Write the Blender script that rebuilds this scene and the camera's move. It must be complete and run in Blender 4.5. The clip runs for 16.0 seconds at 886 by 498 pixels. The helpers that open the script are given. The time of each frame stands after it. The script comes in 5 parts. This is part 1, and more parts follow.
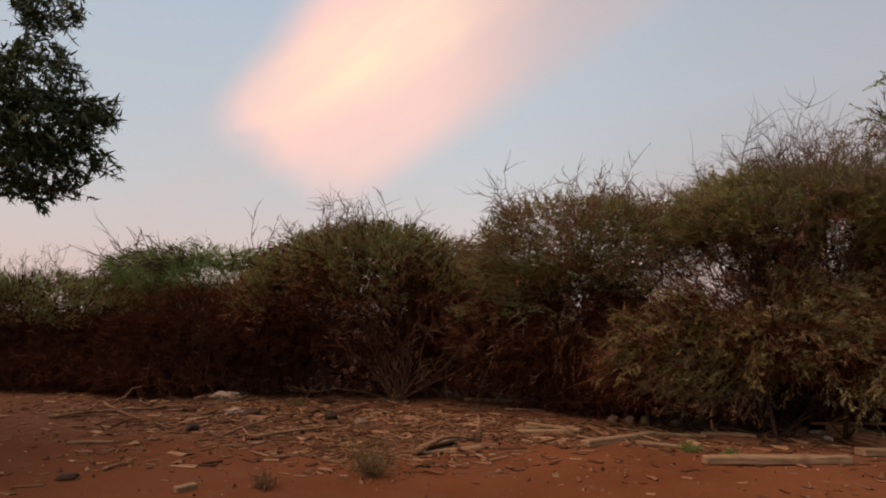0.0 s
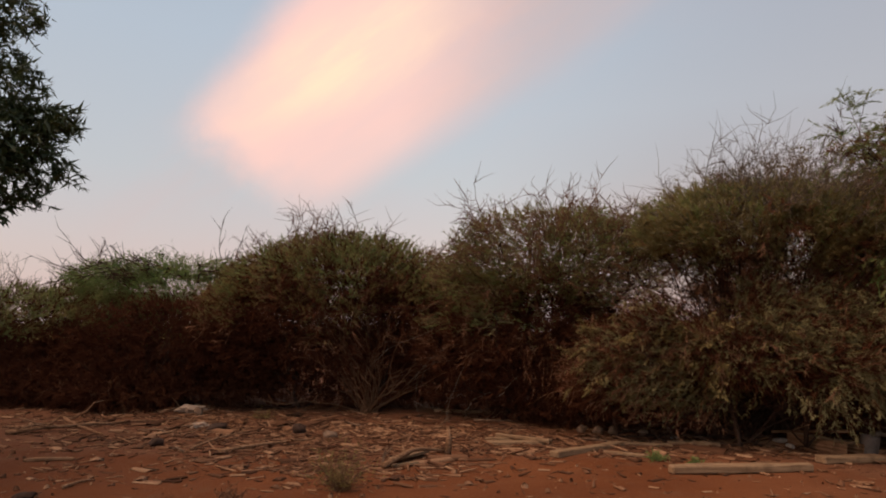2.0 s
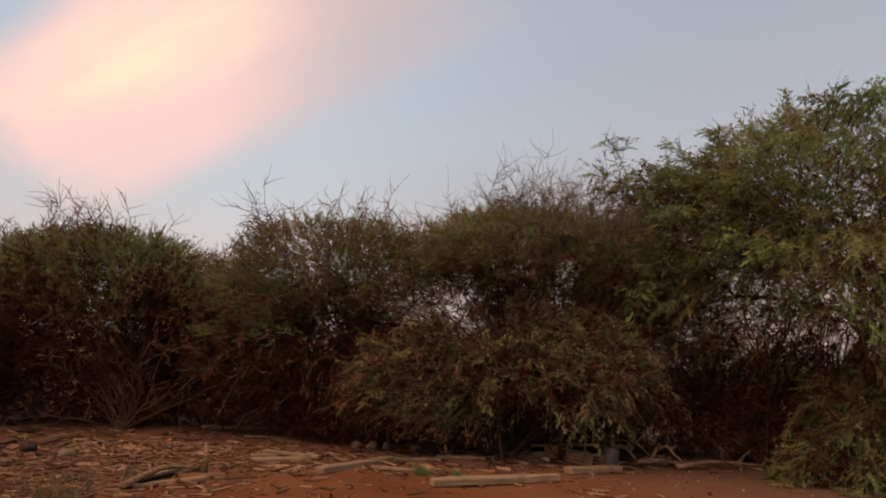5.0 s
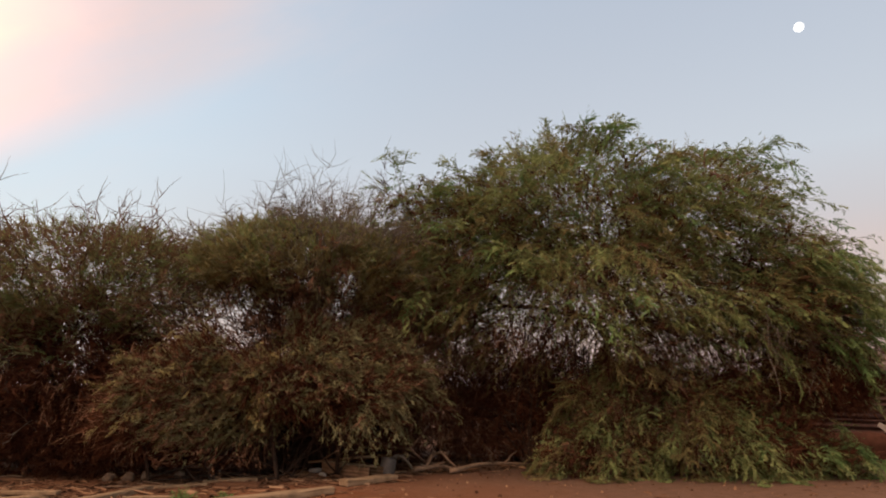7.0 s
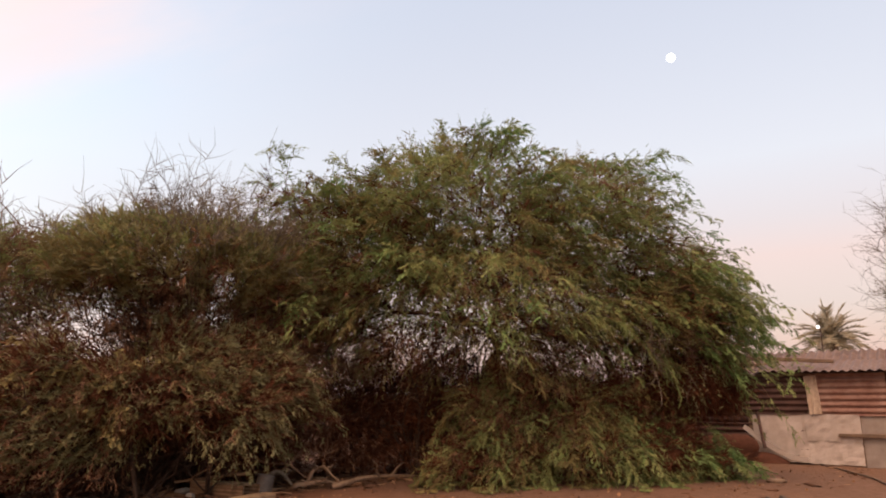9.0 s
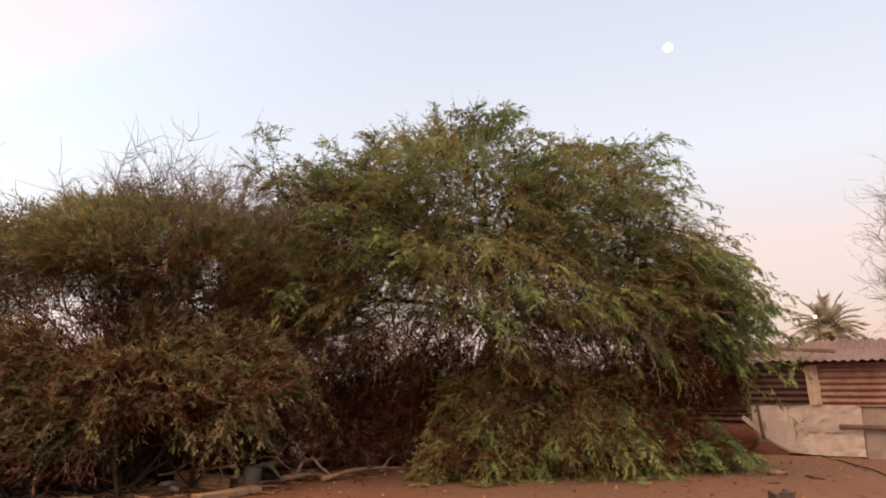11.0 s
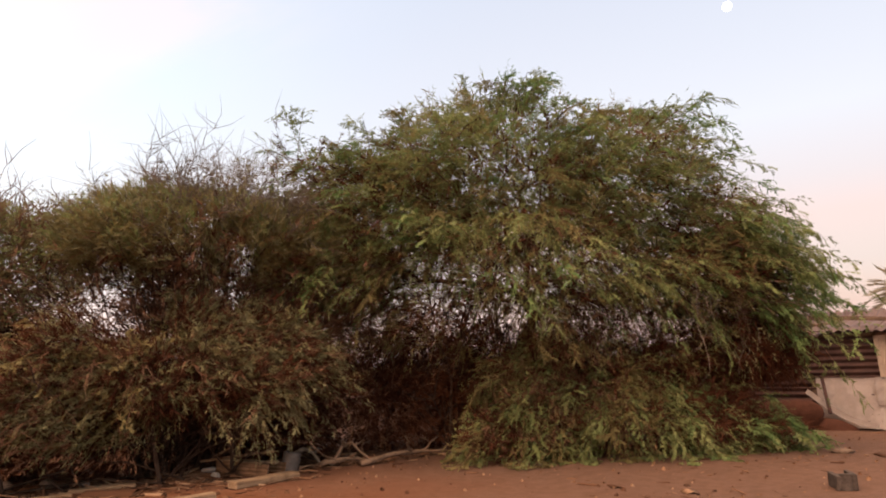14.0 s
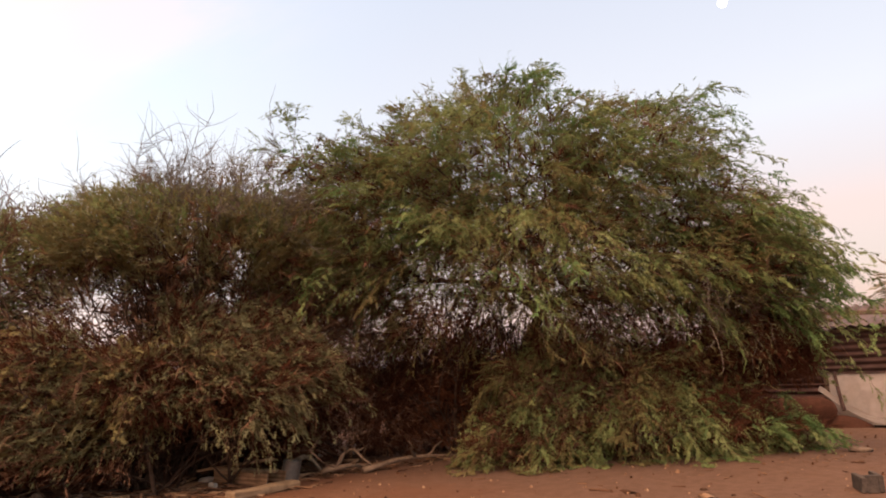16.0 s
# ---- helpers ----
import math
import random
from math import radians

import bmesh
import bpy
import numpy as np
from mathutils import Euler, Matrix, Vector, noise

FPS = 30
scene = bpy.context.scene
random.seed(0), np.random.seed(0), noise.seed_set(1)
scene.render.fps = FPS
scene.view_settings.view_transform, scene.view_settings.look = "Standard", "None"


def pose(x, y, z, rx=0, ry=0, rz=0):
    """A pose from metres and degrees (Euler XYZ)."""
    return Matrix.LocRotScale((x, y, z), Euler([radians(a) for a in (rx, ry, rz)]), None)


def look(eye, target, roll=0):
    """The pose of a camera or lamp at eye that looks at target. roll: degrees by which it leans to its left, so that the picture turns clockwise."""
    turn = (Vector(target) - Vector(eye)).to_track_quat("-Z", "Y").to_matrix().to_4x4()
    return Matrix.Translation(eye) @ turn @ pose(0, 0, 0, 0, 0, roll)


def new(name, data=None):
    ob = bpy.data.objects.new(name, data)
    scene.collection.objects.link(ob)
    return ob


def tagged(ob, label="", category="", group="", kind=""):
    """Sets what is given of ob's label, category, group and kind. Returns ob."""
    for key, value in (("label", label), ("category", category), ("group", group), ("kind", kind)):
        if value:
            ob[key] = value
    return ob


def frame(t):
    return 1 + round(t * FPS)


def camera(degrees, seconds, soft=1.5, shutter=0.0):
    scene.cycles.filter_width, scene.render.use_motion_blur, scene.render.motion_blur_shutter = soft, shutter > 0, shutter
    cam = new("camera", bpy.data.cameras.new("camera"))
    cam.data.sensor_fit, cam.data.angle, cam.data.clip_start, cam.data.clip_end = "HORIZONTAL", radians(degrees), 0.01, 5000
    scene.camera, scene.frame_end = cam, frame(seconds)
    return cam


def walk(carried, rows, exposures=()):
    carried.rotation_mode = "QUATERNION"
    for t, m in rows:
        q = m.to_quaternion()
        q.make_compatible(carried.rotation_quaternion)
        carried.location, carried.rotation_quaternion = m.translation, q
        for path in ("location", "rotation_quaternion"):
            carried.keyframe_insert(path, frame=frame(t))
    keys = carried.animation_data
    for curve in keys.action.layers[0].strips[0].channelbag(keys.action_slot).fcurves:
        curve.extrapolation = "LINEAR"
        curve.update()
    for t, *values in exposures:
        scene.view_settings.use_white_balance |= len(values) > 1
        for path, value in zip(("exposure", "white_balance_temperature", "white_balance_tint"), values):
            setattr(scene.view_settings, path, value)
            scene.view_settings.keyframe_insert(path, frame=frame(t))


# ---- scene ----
cam = camera(68.0, 16.0, soft=1.9)


PATH = [
    (0, (0.018, -0.003, 1.583), (-0.087, 1.983, 1.797), 1.2),
    (0.5, (0.043, 0.011, 1.603), (0.032, 1.999, 1.827), 1.0),
    (1, (0.047, -0.003, 1.606), (0.054, 1.984, 1.835), 0.8),
    (1.5, (0.033, -0.01, 1.605), (0.017, 1.976, 1.838), 1.4),
    (2, (0.026, -0.02, 1.607), (0.01, 1.965, 1.852), 1.0),
    (2.5, (0.048, 0.023, 1.584), (0.053, 2.012, 1.797), 1.3),
    (3, (0.008, 0.098, 1.569), (0.101, 2.077, 1.839), 2.2),
    (5.5, (0.467, 0.189, 1.465), (1.211, 2.012, 1.818), 2.1),
    (6, (0.519, 0.217, 1.312), (1.454, 1.931, 1.747), 0.7),
    (6.5, (0.584, 0.16, 1.328), (1.589, 1.829, 1.781), 0.3),
    (7, (0.632, 0.189, 1.33), (1.735, 1.805, 1.742), 0.4),
    (7.5, (0.663, 0.298, 1.332), (1.824, 1.864, 1.78), 1.2),
    (8, (0.604, 0.445, 1.358), (1.904, 1.897, 1.807), 0.6),
    (8.5, (0.708, 0.493, 1.361), (2.099, 1.883, 1.726), -0.0),
    (9, (0.883, 0.538, 1.349), (2.243, 1.939, 1.784), -0.3),
    (11.5, (1.155, 0.757, 1.36), (2.527, 2.159, 1.753), -0.2),
    (12, (1.198, 0.766, 1.336), (2.403, 2.311, 1.739), -1.2),
    (12.5, (1.34, 0.736, 1.352), (2.513, 2.317, 1.71), -1.4),
    (13, (1.471, 0.677, 1.367), (2.63, 2.261, 1.751), -1.9),
    (13.5, (1.535, 0.636, 1.379), (2.737, 2.192, 1.748), -2.4),
    (14, (1.61, 0.697, 1.398), (2.86, 2.22, 1.744), -1.7),
    (14.5, (1.629, 0.838, 1.416), (2.905, 2.328, 1.803), -1.3),
    (15, (1.614, 0.935, 1.392), (2.922, 2.403, 1.761), -0.7),
    (15.5, (1.644, 0.976, 1.394), (2.902, 2.49, 1.747), -1.6),
    (16, (1.771, 0.956, 1.421), (3.023, 2.477, 1.769), -2.6),
]
STOPS = [(0.0, -0.38, 6700, 17), (3.2, -0.38, 6700, 17), (5.5, -0.30, 6600, 17), (6.0, -0.20, 6350, 10), (6.6, -0.05, 6350, 10), (7.5, 0.17, 6650, 16), (8.5, 0.42, 6700, 17), (9.6, 0.45, 6700, 17), (12.0, 0.57, 6700, 17), (16.0, 0.58, 6700, 17)]
walk(cam, [(t, look(e, g, r)) for t, e, g, r in PATH], STOPS)


# ---- sky and light ----
class Nodes:
    """Short hand for node trees."""

    def __init__(self, tree):
        self.t = tree
        tree.nodes.clear()

    def node(self, kind, **sets):
        n = self.t.nodes.new(kind)
        for k, v in sets.items():
            if k == "data_type":
                n.data_type = v
            elif k == "operation":
                n.operation = v
            elif k == "blend_type":
                n.blend_type = v
            elif k == "interpolation_type":
                n.interpolation_type = v
        return n

    def put(self, a, socket):
        if isinstance(a, bpy.types.NodeSocket):
            self.t.links.new(a, socket)
        elif a is not None:
            socket.default_value = a

    def math(self, op, a, b=0.0, c=None, clamp=False):
        n = self.node("ShaderNodeMath", operation=op)
        n.use_clamp = clamp
        self.put(a, n.inputs[0])
        self.put(b, n.inputs[1])
        if c is not None:
            self.put(c, n.inputs[2])
        return n.outputs[0]

    def mix(self, f, a, b, blend="MIX"):
        n = self.node("ShaderNodeMix", data_type="RGBA", blend_type=blend)
        self.put(f, n.inputs[0])
        self.put(a if isinstance(a, bpy.types.NodeSocket) else (*a, 1.0), n.inputs[6])
        self.put(b if isinstance(b, bpy.types.NodeSocket) else (*b, 1.0), n.inputs[7])
        return n.outputs[2]

    def step(self, v, lo, hi):
        n = self.node("ShaderNodeMapRange", interpolation_type="SMOOTHSTEP")
        self.put(v, n.inputs[0])
        self.put(lo, n.inputs[1])
        self.put(hi, n.inputs[2])
        return n.outputs[0]

    def noise(self, scale, detail=4.0, rough=0.55, vector=None, out=0):
        n = self.node("ShaderNodeTexNoise")
        n.inputs["Scale"].default_value, n.inputs["Detail"].default_value, n.inputs["Roughness"].default_value = scale, detail, rough
        if vector is not None:
            self.t.links.new(vector, n.inputs["Vector"])
        return n.outputs[out]

    def math_vec(self, v):
        n = self.node("ShaderNodeVectorMath", operation="ADD")
        self.put(v, n.inputs[0])
        n.inputs[1].default_value = (13.1, 4.7, 8.3)
        return n.outputs[0]

    def ramp(self, v, stops):
        n = self.node("ShaderNodeValToRGB")
        e = n.color_ramp.elements
        while len(e) < len(stops):
            e.new(0.5)
        for k, (p, c) in enumerate(stops):
            e[k].position, e[k].color = p, (*c, 1.0)
        self.put(v, n.inputs[0])
        return n.outputs[0]


def build_sky():
    world = bpy.data.worlds.new("dusk_sky")
    scene.world = world
    world.use_nodes = True
    N = Nodes(world.node_tree)
    co = N.node("ShaderNodeTexCoord").outputs["Generated"]
    sep = N.node("ShaderNodeSeparateXYZ")
    N.put(co, sep.inputs[0])
    x, y, z = sep.outputs
    # clear dusk sky: pale rose haze low down, grey blue above
    base = N.ramp(N.math("MAXIMUM", z, 0.0), [(0.0, (0.77, 0.62, 0.61)), (0.10, (0.75, 0.665, 0.675)), (0.22, (0.63, 0.705, 0.75)),
                                              (0.40, (0.55, 0.68, 0.785)), (1.0, (0.255, 0.36, 0.51))])
    # the eastern side, towards the moon, is paler with a rose band near the skyline
    east = N.step(N.math("ADD", N.math("MULTIPLY", x, 0.93), N.math("MULTIPLY", y, 0.36)), 0.28, 0.85)
    pale = N.ramp(N.math("MAXIMUM", z, 0.0), [(0.0, (0.385, 0.31, 0.332)), (0.12, (0.40, 0.358, 0.400)), (0.185, (0.49, 0.382, 0.395)), (0.235, (0.462, 0.425, 0.458)),
                                              (0.32, (0.478, 0.505, 0.556)), (1.0, (0.265, 0.342, 0.465))])
    sky = N.mix(N.math("MULTIPLY", east, 0.97), base, pale)
    # the northern sky, away from the glow, is a little duller
    sky = N.mix(N.math("MULTIPLY", N.step(N.math("SUBTRACT", N.math("MULTIPLY", y, 0.9), x), 0.75, 1.35), 0.16), sky, (0.42, 0.42, 0.47))
    # afterglow over the set sun, behind
    glow = N.node("ShaderNodeTexSky")
    glow.sky_type, glow.sun_disc = "NISHITA", False
    glow.sun_elevation, glow.sun_rotation = radians(1.0), radians(245)
    sky = N.mix(0.12, sky, glow.outputs[0], "ADD")
    # one big cloud, still lit rose and yellow by the set sun, drawn out in streaks
    yy = N.math("MAXIMUM", y, 0.05)
    u0, v0 = N.math("DIVIDE", x, yy), N.math("DIVIDE", z, yy)
    al = N.math("ADD", N.math("MULTIPLY", u0, 0.81), N.math("MULTIPLY", v0, 0.59))
    ac = N.math("ADD", N.math("MULTIPLY", u0, -0.59), N.math("MULTIPLY", v0, 0.81))
    flow = N.node("ShaderNodeCombineXYZ")
    N.put(N.math("MULTIPLY", al, 2.4), flow.inputs[0])
    N.put(N.math("MULTIPLY", ac, 9.0), flow.inputs[1])
    streak = N.noise(1.0, 6.0, 0.6, flow.outputs[0])
    wob = N.noise(3.2, 6.0, 0.62, co)
    wob2 = N.noise(8.0, 5.0, 0.62, co)
    shift = N.math("ADD", N.math("MULTIPLY", N.math("SUBTRACT", wob, 0.5), 0.13), N.math("MULTIPLY", N.math("SUBTRACT", wob2, 0.5), 0.06))
    u = N.math("ADD", u0, shift)
    v = N.math("ADD", v0, N.math("MULTIPLY", shift, 0.6))

    def side(px, py, nx, ny, lo, hi):
        d = N.math("ADD", N.math("MULTIPLY", N.math("SUBTRACT", u, px), nx), N.math("MULTIPLY", N.math("SUBTRACT", v, py), ny))
        return N.step(d, lo, hi)

    lower = side(-0.129, 0.223, -0.545, 0.838, -0.03, 0.045)
    deep = side(-0.129, 0.223, -0.545, 0.838, -0.01, 0.20)
    left = side(-0.375, 0.365, 0.835, -0.55, -0.045, 0.06)
    foot = side(-0.285, 0.240, 0.50, 0.866, -0.045, 0.05)
    front = N.step(y, 0.1, 0.35)
    fade = N.math("SUBTRACT", 1.0, N.math("MULTIPLY", N.step(u, -0.04, 0.44), 0.94))
    body = N.math("MULTIPLY", N.math("MULTIPLY", lower, left), N.math("MULTIPLY", foot, front))
    body = N.math("MULTIPLY", body, N.math("ADD", 0.72, N.math("MULTIPLY", deep, 0.28)))
    body = N.math("MULTIPLY", body, fade)
    body = N.math("MULTIPLY", body, N.math("ADD", 0.62, N.math("MULTIPLY", streak, 0.75)), clamp=True)
    # a thin rose veil trails off beside and under it
    veil = N.math("MULTIPLY", N.math("MULTIPLY", side(0.10, 0.30, -0.545, 0.838, -0.12, 0.20), side(-0.44, 0.36, 0.835, -0.55, -0.05, 0.12)), front)
    veil = N.math("MULTIPLY", N.math("MULTIPLY", veil, N.math("SUBTRACT", 1.0, N.step(u, 0.10, 0.80))), N.math("MULTIPLY", N.step(streak, 0.34, 0.70), 0.40))
    sky = N.mix(veil, sky, (0.84, 0.69, 0.66))
    sky = N.mix(body, sky, N.mix(N.step(u, -0.12, 0.22), (1.30, 0.88, 0.77), (0.82, 0.63, 0.58)))
    a = N.math("ADD", N.math("MULTIPLY", N.math("SUBTRACT", u, -0.16), 0.86), N.math("MULTIPLY", N.math("SUBTRACT", v, 0.43), 0.50))
    b = N.math("ADD", N.math("MULTIPLY", N.math("SUBTRACT", u, -0.16), -0.50), N.math("MULTIPLY", N.math("SUBTRACT", v, 0.43), 0.86))
    r = N.math("SQRT", N.math("ADD", N.math("POWER", N.math("DIVIDE", a, 0.23), 2.0), N.math("POWER", N.math("DIVIDE", b, 0.085), 2.0)))
    core = N.math("MULTIPLY", N.math("SUBTRACT", 1.0, N.step(r, 0.2, 1.2)), body)
    sky = N.mix(N.math("MULTIPLY", core, N.math("ADD", 0.50, N.math("MULTIPLY", N.step(streak, 0.40, 0.62), 0.45))), sky, (1.36, 1.12, 0.78))
    bg = N.node("ShaderNodeBackground")
    N.put(sky, bg.inputs[0])
    bg.inputs[1].default_value = 1.0
    out = N.node("ShaderNodeOutputWorld")
    N.put(bg.outputs[0], out.inputs[0])


build_sky()
sun = bpy.data.lights.new("afterglow", "SUN")
sun.energy, sun.angle, sun.color = 4.9, radians(75), (1.0, 0.66, 0.40)
lamp = new("afterglow", sun)
lamp.matrix_world = look((-19 * math.sin(radians(65)), -19 * math.cos(radians(65)), 31), (0, 0, 0))


# ---- materials ----
def material(name, build, rough=0.85, metal=0.0, bump=None, translucent=0.0, spec=0.3):
    m = bpy.data.materials.new(name)
    m.use_nodes = True
    N = Nodes(m.node_tree)
    co = N.node("ShaderNodeTexCoord").outputs["Object"]
    col = build(N, co)
    p = N.node("ShaderNodeBsdfPrincipled")
    N.put(col, p.inputs["Base Color"])
    p.inputs["Roughness"].default_value, p.inputs["Metallic"].default_value = rough, metal
    p.inputs["Specular IOR Level"].default_value = spec
    if bump:
        n = N.node("ShaderNodeBump")
        n.inputs["Strength"].default_value, n.inputs["Distance"].default_value = bump[1], bump[2]
        N.put(N.noise(bump[0], 6.0, 0.65, co), n.inputs["Height"])
        N.put(n.outputs[0], p.inputs["Normal"])
    out = N.node("ShaderNodeOutputMaterial")
    if translucent:
        tr = N.node("ShaderNodeBsdfTranslucent")
        N.put(col, tr.inputs[0])
        mx = N.node("ShaderNodeMixShader")
        mx.inputs[0].default_value = translucent
        N.put(p.outputs[0], mx.inputs[1])
        N.put(tr.outputs[0], mx.inputs[2])
        N.put(mx.outputs[0], out.inputs[0])
    else:
        N.put(p.outputs[0], out.inputs[0])
    return m


def soil(N, co):
    big = N.noise(0.35, 5.0, 0.6, co)
    small = N.noise(7.0, 6.0, 0.65, co)
    grit = N.noise(60.0, 3.0, 0.6, co)
    c = N.mix(N.step(big, 0.35, 0.68), (0.103, 0.033, 0.0115), (0.150, 0.054, 0.021))
    c = N.mix(N.math("MULTIPLY", N.step(small, 0.52, 0.72), 0.6), c, (0.10, 0.042, 0.022))
    c = N.mix(N.math("MULTIPLY", N.step(grit, 0.56, 0.70), 0.5), c, (0.25, 0.138, 0.08))
    sep = N.node("ShaderNodeSeparateXYZ")
    N.put(co, sep.inputs[0])
    # soil darkened to the west, in place of the tree's shade
    west_shade = N.step(N.math("ADD", N.math("MULTIPLY", sep.outputs[0], -1.0), N.math("MULTIPLY", N.math("SUBTRACT", big, 0.5), 5.0)), 1.5, 6.0)
    c = N.mix(N.math("MULTIPLY", west_shade, 0.55), c, (0.066, 0.021, 0.008))
    edge = N.math("ADD", sep.outputs[0], N.math("MULTIPLY", N.math("SUBTRACT", big, 0.5), 6.0))
    # leaf mould under the thicket's edge
    mould = N.math("MULTIPLY", N.step(N.math("ADD", sep.outputs[1], N.math("MULTIPLY", N.math("SUBTRACT", N.noise(0.8, 4.0, 0.6, co), 0.5), 4.0)), 8.0, 9.6), N.math("SUBTRACT", 1.0, N.step(edge, 3.0, 6.0)))
    c = N.mix(N.math("MULTIPLY", mould, 0.6), c, N.mix(N.step(small, 0.4, 0.6), (0.108, 0.050, 0.029), (0.155, 0.080, 0.048)))
    c = N.mix(N.math("MULTIPLY", N.step(edge, 3.0, 8.0), 0.85), c, N.mix(N.step(small, 0.4, 0.62), (0.132, 0.079, 0.056), (0.105, 0.062, 0.042)))
    return N.mix(N.math("MULTIPLY", N.step(N.noise(2.2, 5.0, 0.7, co), 0.55, 0.7), 0.45), c, (0.115, 0.064, 0.038))


def speckled(c1, c2, scale=9.0, c3=None):
    def build(N, co):
        c = N.mix(N.step(N.noise(scale, 6.0, 0.65, co), 0.35, 0.65), c1, c2)
        if c3:
            c = N.mix(N.math("MULTIPLY", N.step(N.noise(scale * 0.23, 5.0, 0.7, co), 0.48, 0.66), 0.8), c, c3)
        oi = N.node("ShaderNodeObjectInfo").outputs["Random"]
        return N.mix(N.math("MULTIPLY", oi, 0.25), c, tuple(v * 0.6 for v in c1))
    return build


def leafy(c1, c2, c3):
    def build(N, co):
        r = N.node("ShaderNodeNewGeometry").outputs["Random Per Island"]
        lo, hi = (tuple(m + (e - m) * 0.55 for m, e in zip(c2, c)) for c in (c1, c3))
        c = N.ramp(r, [(0.0, lo), (0.55, c2), (1.0, hi)])
        c = N.mix(N.math("MULTIPLY", N.step(N.noise(1.1, 3.0, 0.55, co), 0.42, 0.64), 0.55), c, c3)
        return N.mix(N.math("MULTIPLY", N.step(N.noise(1.7, 3.0, 0.55, N.math_vec(co)), 0.46, 0.66), 0.6), c, c1)
    return build


def litter_tones(N, co):
    r = N.node("ShaderNodeNewGeometry").outputs["Random Per Island"]
    c = N.ramp(r, [(0.0, (0.045, 0.020, 0.011)), (0.40, (0.115, 0.055, 0.030)), (0.78, (0.21, 0.115, 0.066)), (1.0, (0.31, 0.19, 0.115))])
    return N.mix(N.math("MULTIPLY", N.step(N.noise(40.0, 3.0, 0.6, co), 0.45, 0.65), 0.35), c, (0.08, 0.04, 0.024))


def grained(c1, c2):
    def build(N, co):
        m = N.node("ShaderNodeMapping")
        m.inputs["Scale"].default_value = (1.5, 26.0, 26.0)
        N.put(co, m.inputs[0])
        c = N.mix(N.step(N.noise(1.6, 6.0, 0.6, m.outputs[0]), 0.36, 0.64), c1, c2)
        return N.mix(N.math("MULTIPLY", N.step(N.noise(5.0, 4.0, 0.6, co), 0.5, 0.7), 0.5), c, tuple(v * 0.55 for v in c1))
    return build


SOIL = material("red_soil", soil, 0.95, bump=(22.0, 0.7, 0.03), spec=0.1)
BARK = material("grey_brown_bark", speckled((0.085, 0.062, 0.045), (0.15, 0.115, 0.085), 14.0), 0.9, bump=(40.0, 0.6, 0.01), spec=0.15)
BARK_DARK = material("dark_brown_bark", speckled((0.040, 0.024, 0.017), (0.075, 0.047, 0.033), 14.0), 0.9, bump=(40.0, 0.6, 0.01), spec=0.1)
BARK_PALE = material("pale_dead_bark", speckled((0.125, 0.080, 0.053), (0.19, 0.126, 0.086), 12.0), 0.9, bump=(40.0, 0.5, 0.01), spec=0.15)
TWIG_BROWN = material("brown_twig", leafy((0.085, 0.045, 0.027), (0.125, 0.068, 0.040), (0.19, 0.115, 0.068)), 0.9, spec=0.1)
TWIG_GREY = material("grey_twig", leafy((0.09, 0.075, 0.06), (0.13, 0.105, 0.08), (0.19, 0.155, 0.12)), 0.9, spec=0.1)
LEAF_GREEN = material("green_feathery_leaf", leafy((0.088, 0.118, 0.042), (0.18, 0.215, 0.080), (0.285, 0.30, 0.125)), 0.9, translucent=0.4, spec=0.08)
LEAF_BRIGHT = material("fresh_green_leaf", leafy((0.072, 0.138, 0.045), (0.145, 0.232, 0.078), (0.25, 0.31, 0.12)), 0.9, translucent=0.4, spec=0.08)
LEAF_OLIVE = material("olive_leaf", leafy((0.11, 0.093, 0.040), (0.19, 0.156, 0.064), (0.28, 0.225, 0.10)), 0.9, translucent=0.4, spec=0.08)
LEAF_KHAKI = material("khaki_leaf", leafy((0.13, 0.12, 0.058), (0.215, 0.198, 0.098), (0.30, 0.275, 0.145)), 0.9, translucent=0.4, spec=0.08)
LEAF_DRY = material("dry_leaf", leafy((0.128, 0.062, 0.037), (0.175, 0.090, 0.052), (0.235, 0.130, 0.077)), 0.85, translucent=0.2, spec=0.1)
# leaf brown darkened to put shade into inner and lower foliage
LEAF_SHADE_BROWN = material("shade_brown_leaf", leafy((0.038, 0.013, 0.007), (0.064, 0.023, 0.012), (0.105, 0.042, 0.022)), 0.9, translucent=0.15, spec=0.06)
LEAF_DARK = material("dark_glossy_leaf", leafy((0.018, 0.034, 0.010), (0.030, 0.050, 0.014), (0.055, 0.075, 0.025)), 0.45, translucent=0.15, spec=0.4)
# frond colour paled to include the haze of distance
PALM_LEAF = material("hazed_palm_leaf", leafy((0.24, 0.21, 0.14), (0.33, 0.285, 0.20), (0.42, 0.37, 0.27)), 0.6, translucent=0.45)
LITTER = material("wood_litter", litter_tones, 0.9, spec=0.1)
TIMBER = material("weathered_timber", grained((0.16, 0.100, 0.058), (0.245, 0.165, 0.10)), 0.85, bump=(60.0, 0.4, 0.004), spec=0.2)
TIMBER_DARK = material("dark_timber", grained((0.09, 0.058, 0.04), (0.16, 0.105, 0.072)), 0.85, bump=(60.0, 0.4, 0.004), spec=0.2)
RUST = material("rusty_iron", speckled((0.155, 0.078, 0.060), (0.215, 0.118, 0.092), 6.0, (0.25, 0.155, 0.125)), 0.7, 0.15, bump=(50.0, 0.3, 0.003))
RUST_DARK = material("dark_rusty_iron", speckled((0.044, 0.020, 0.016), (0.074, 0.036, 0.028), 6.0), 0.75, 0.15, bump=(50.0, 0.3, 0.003))
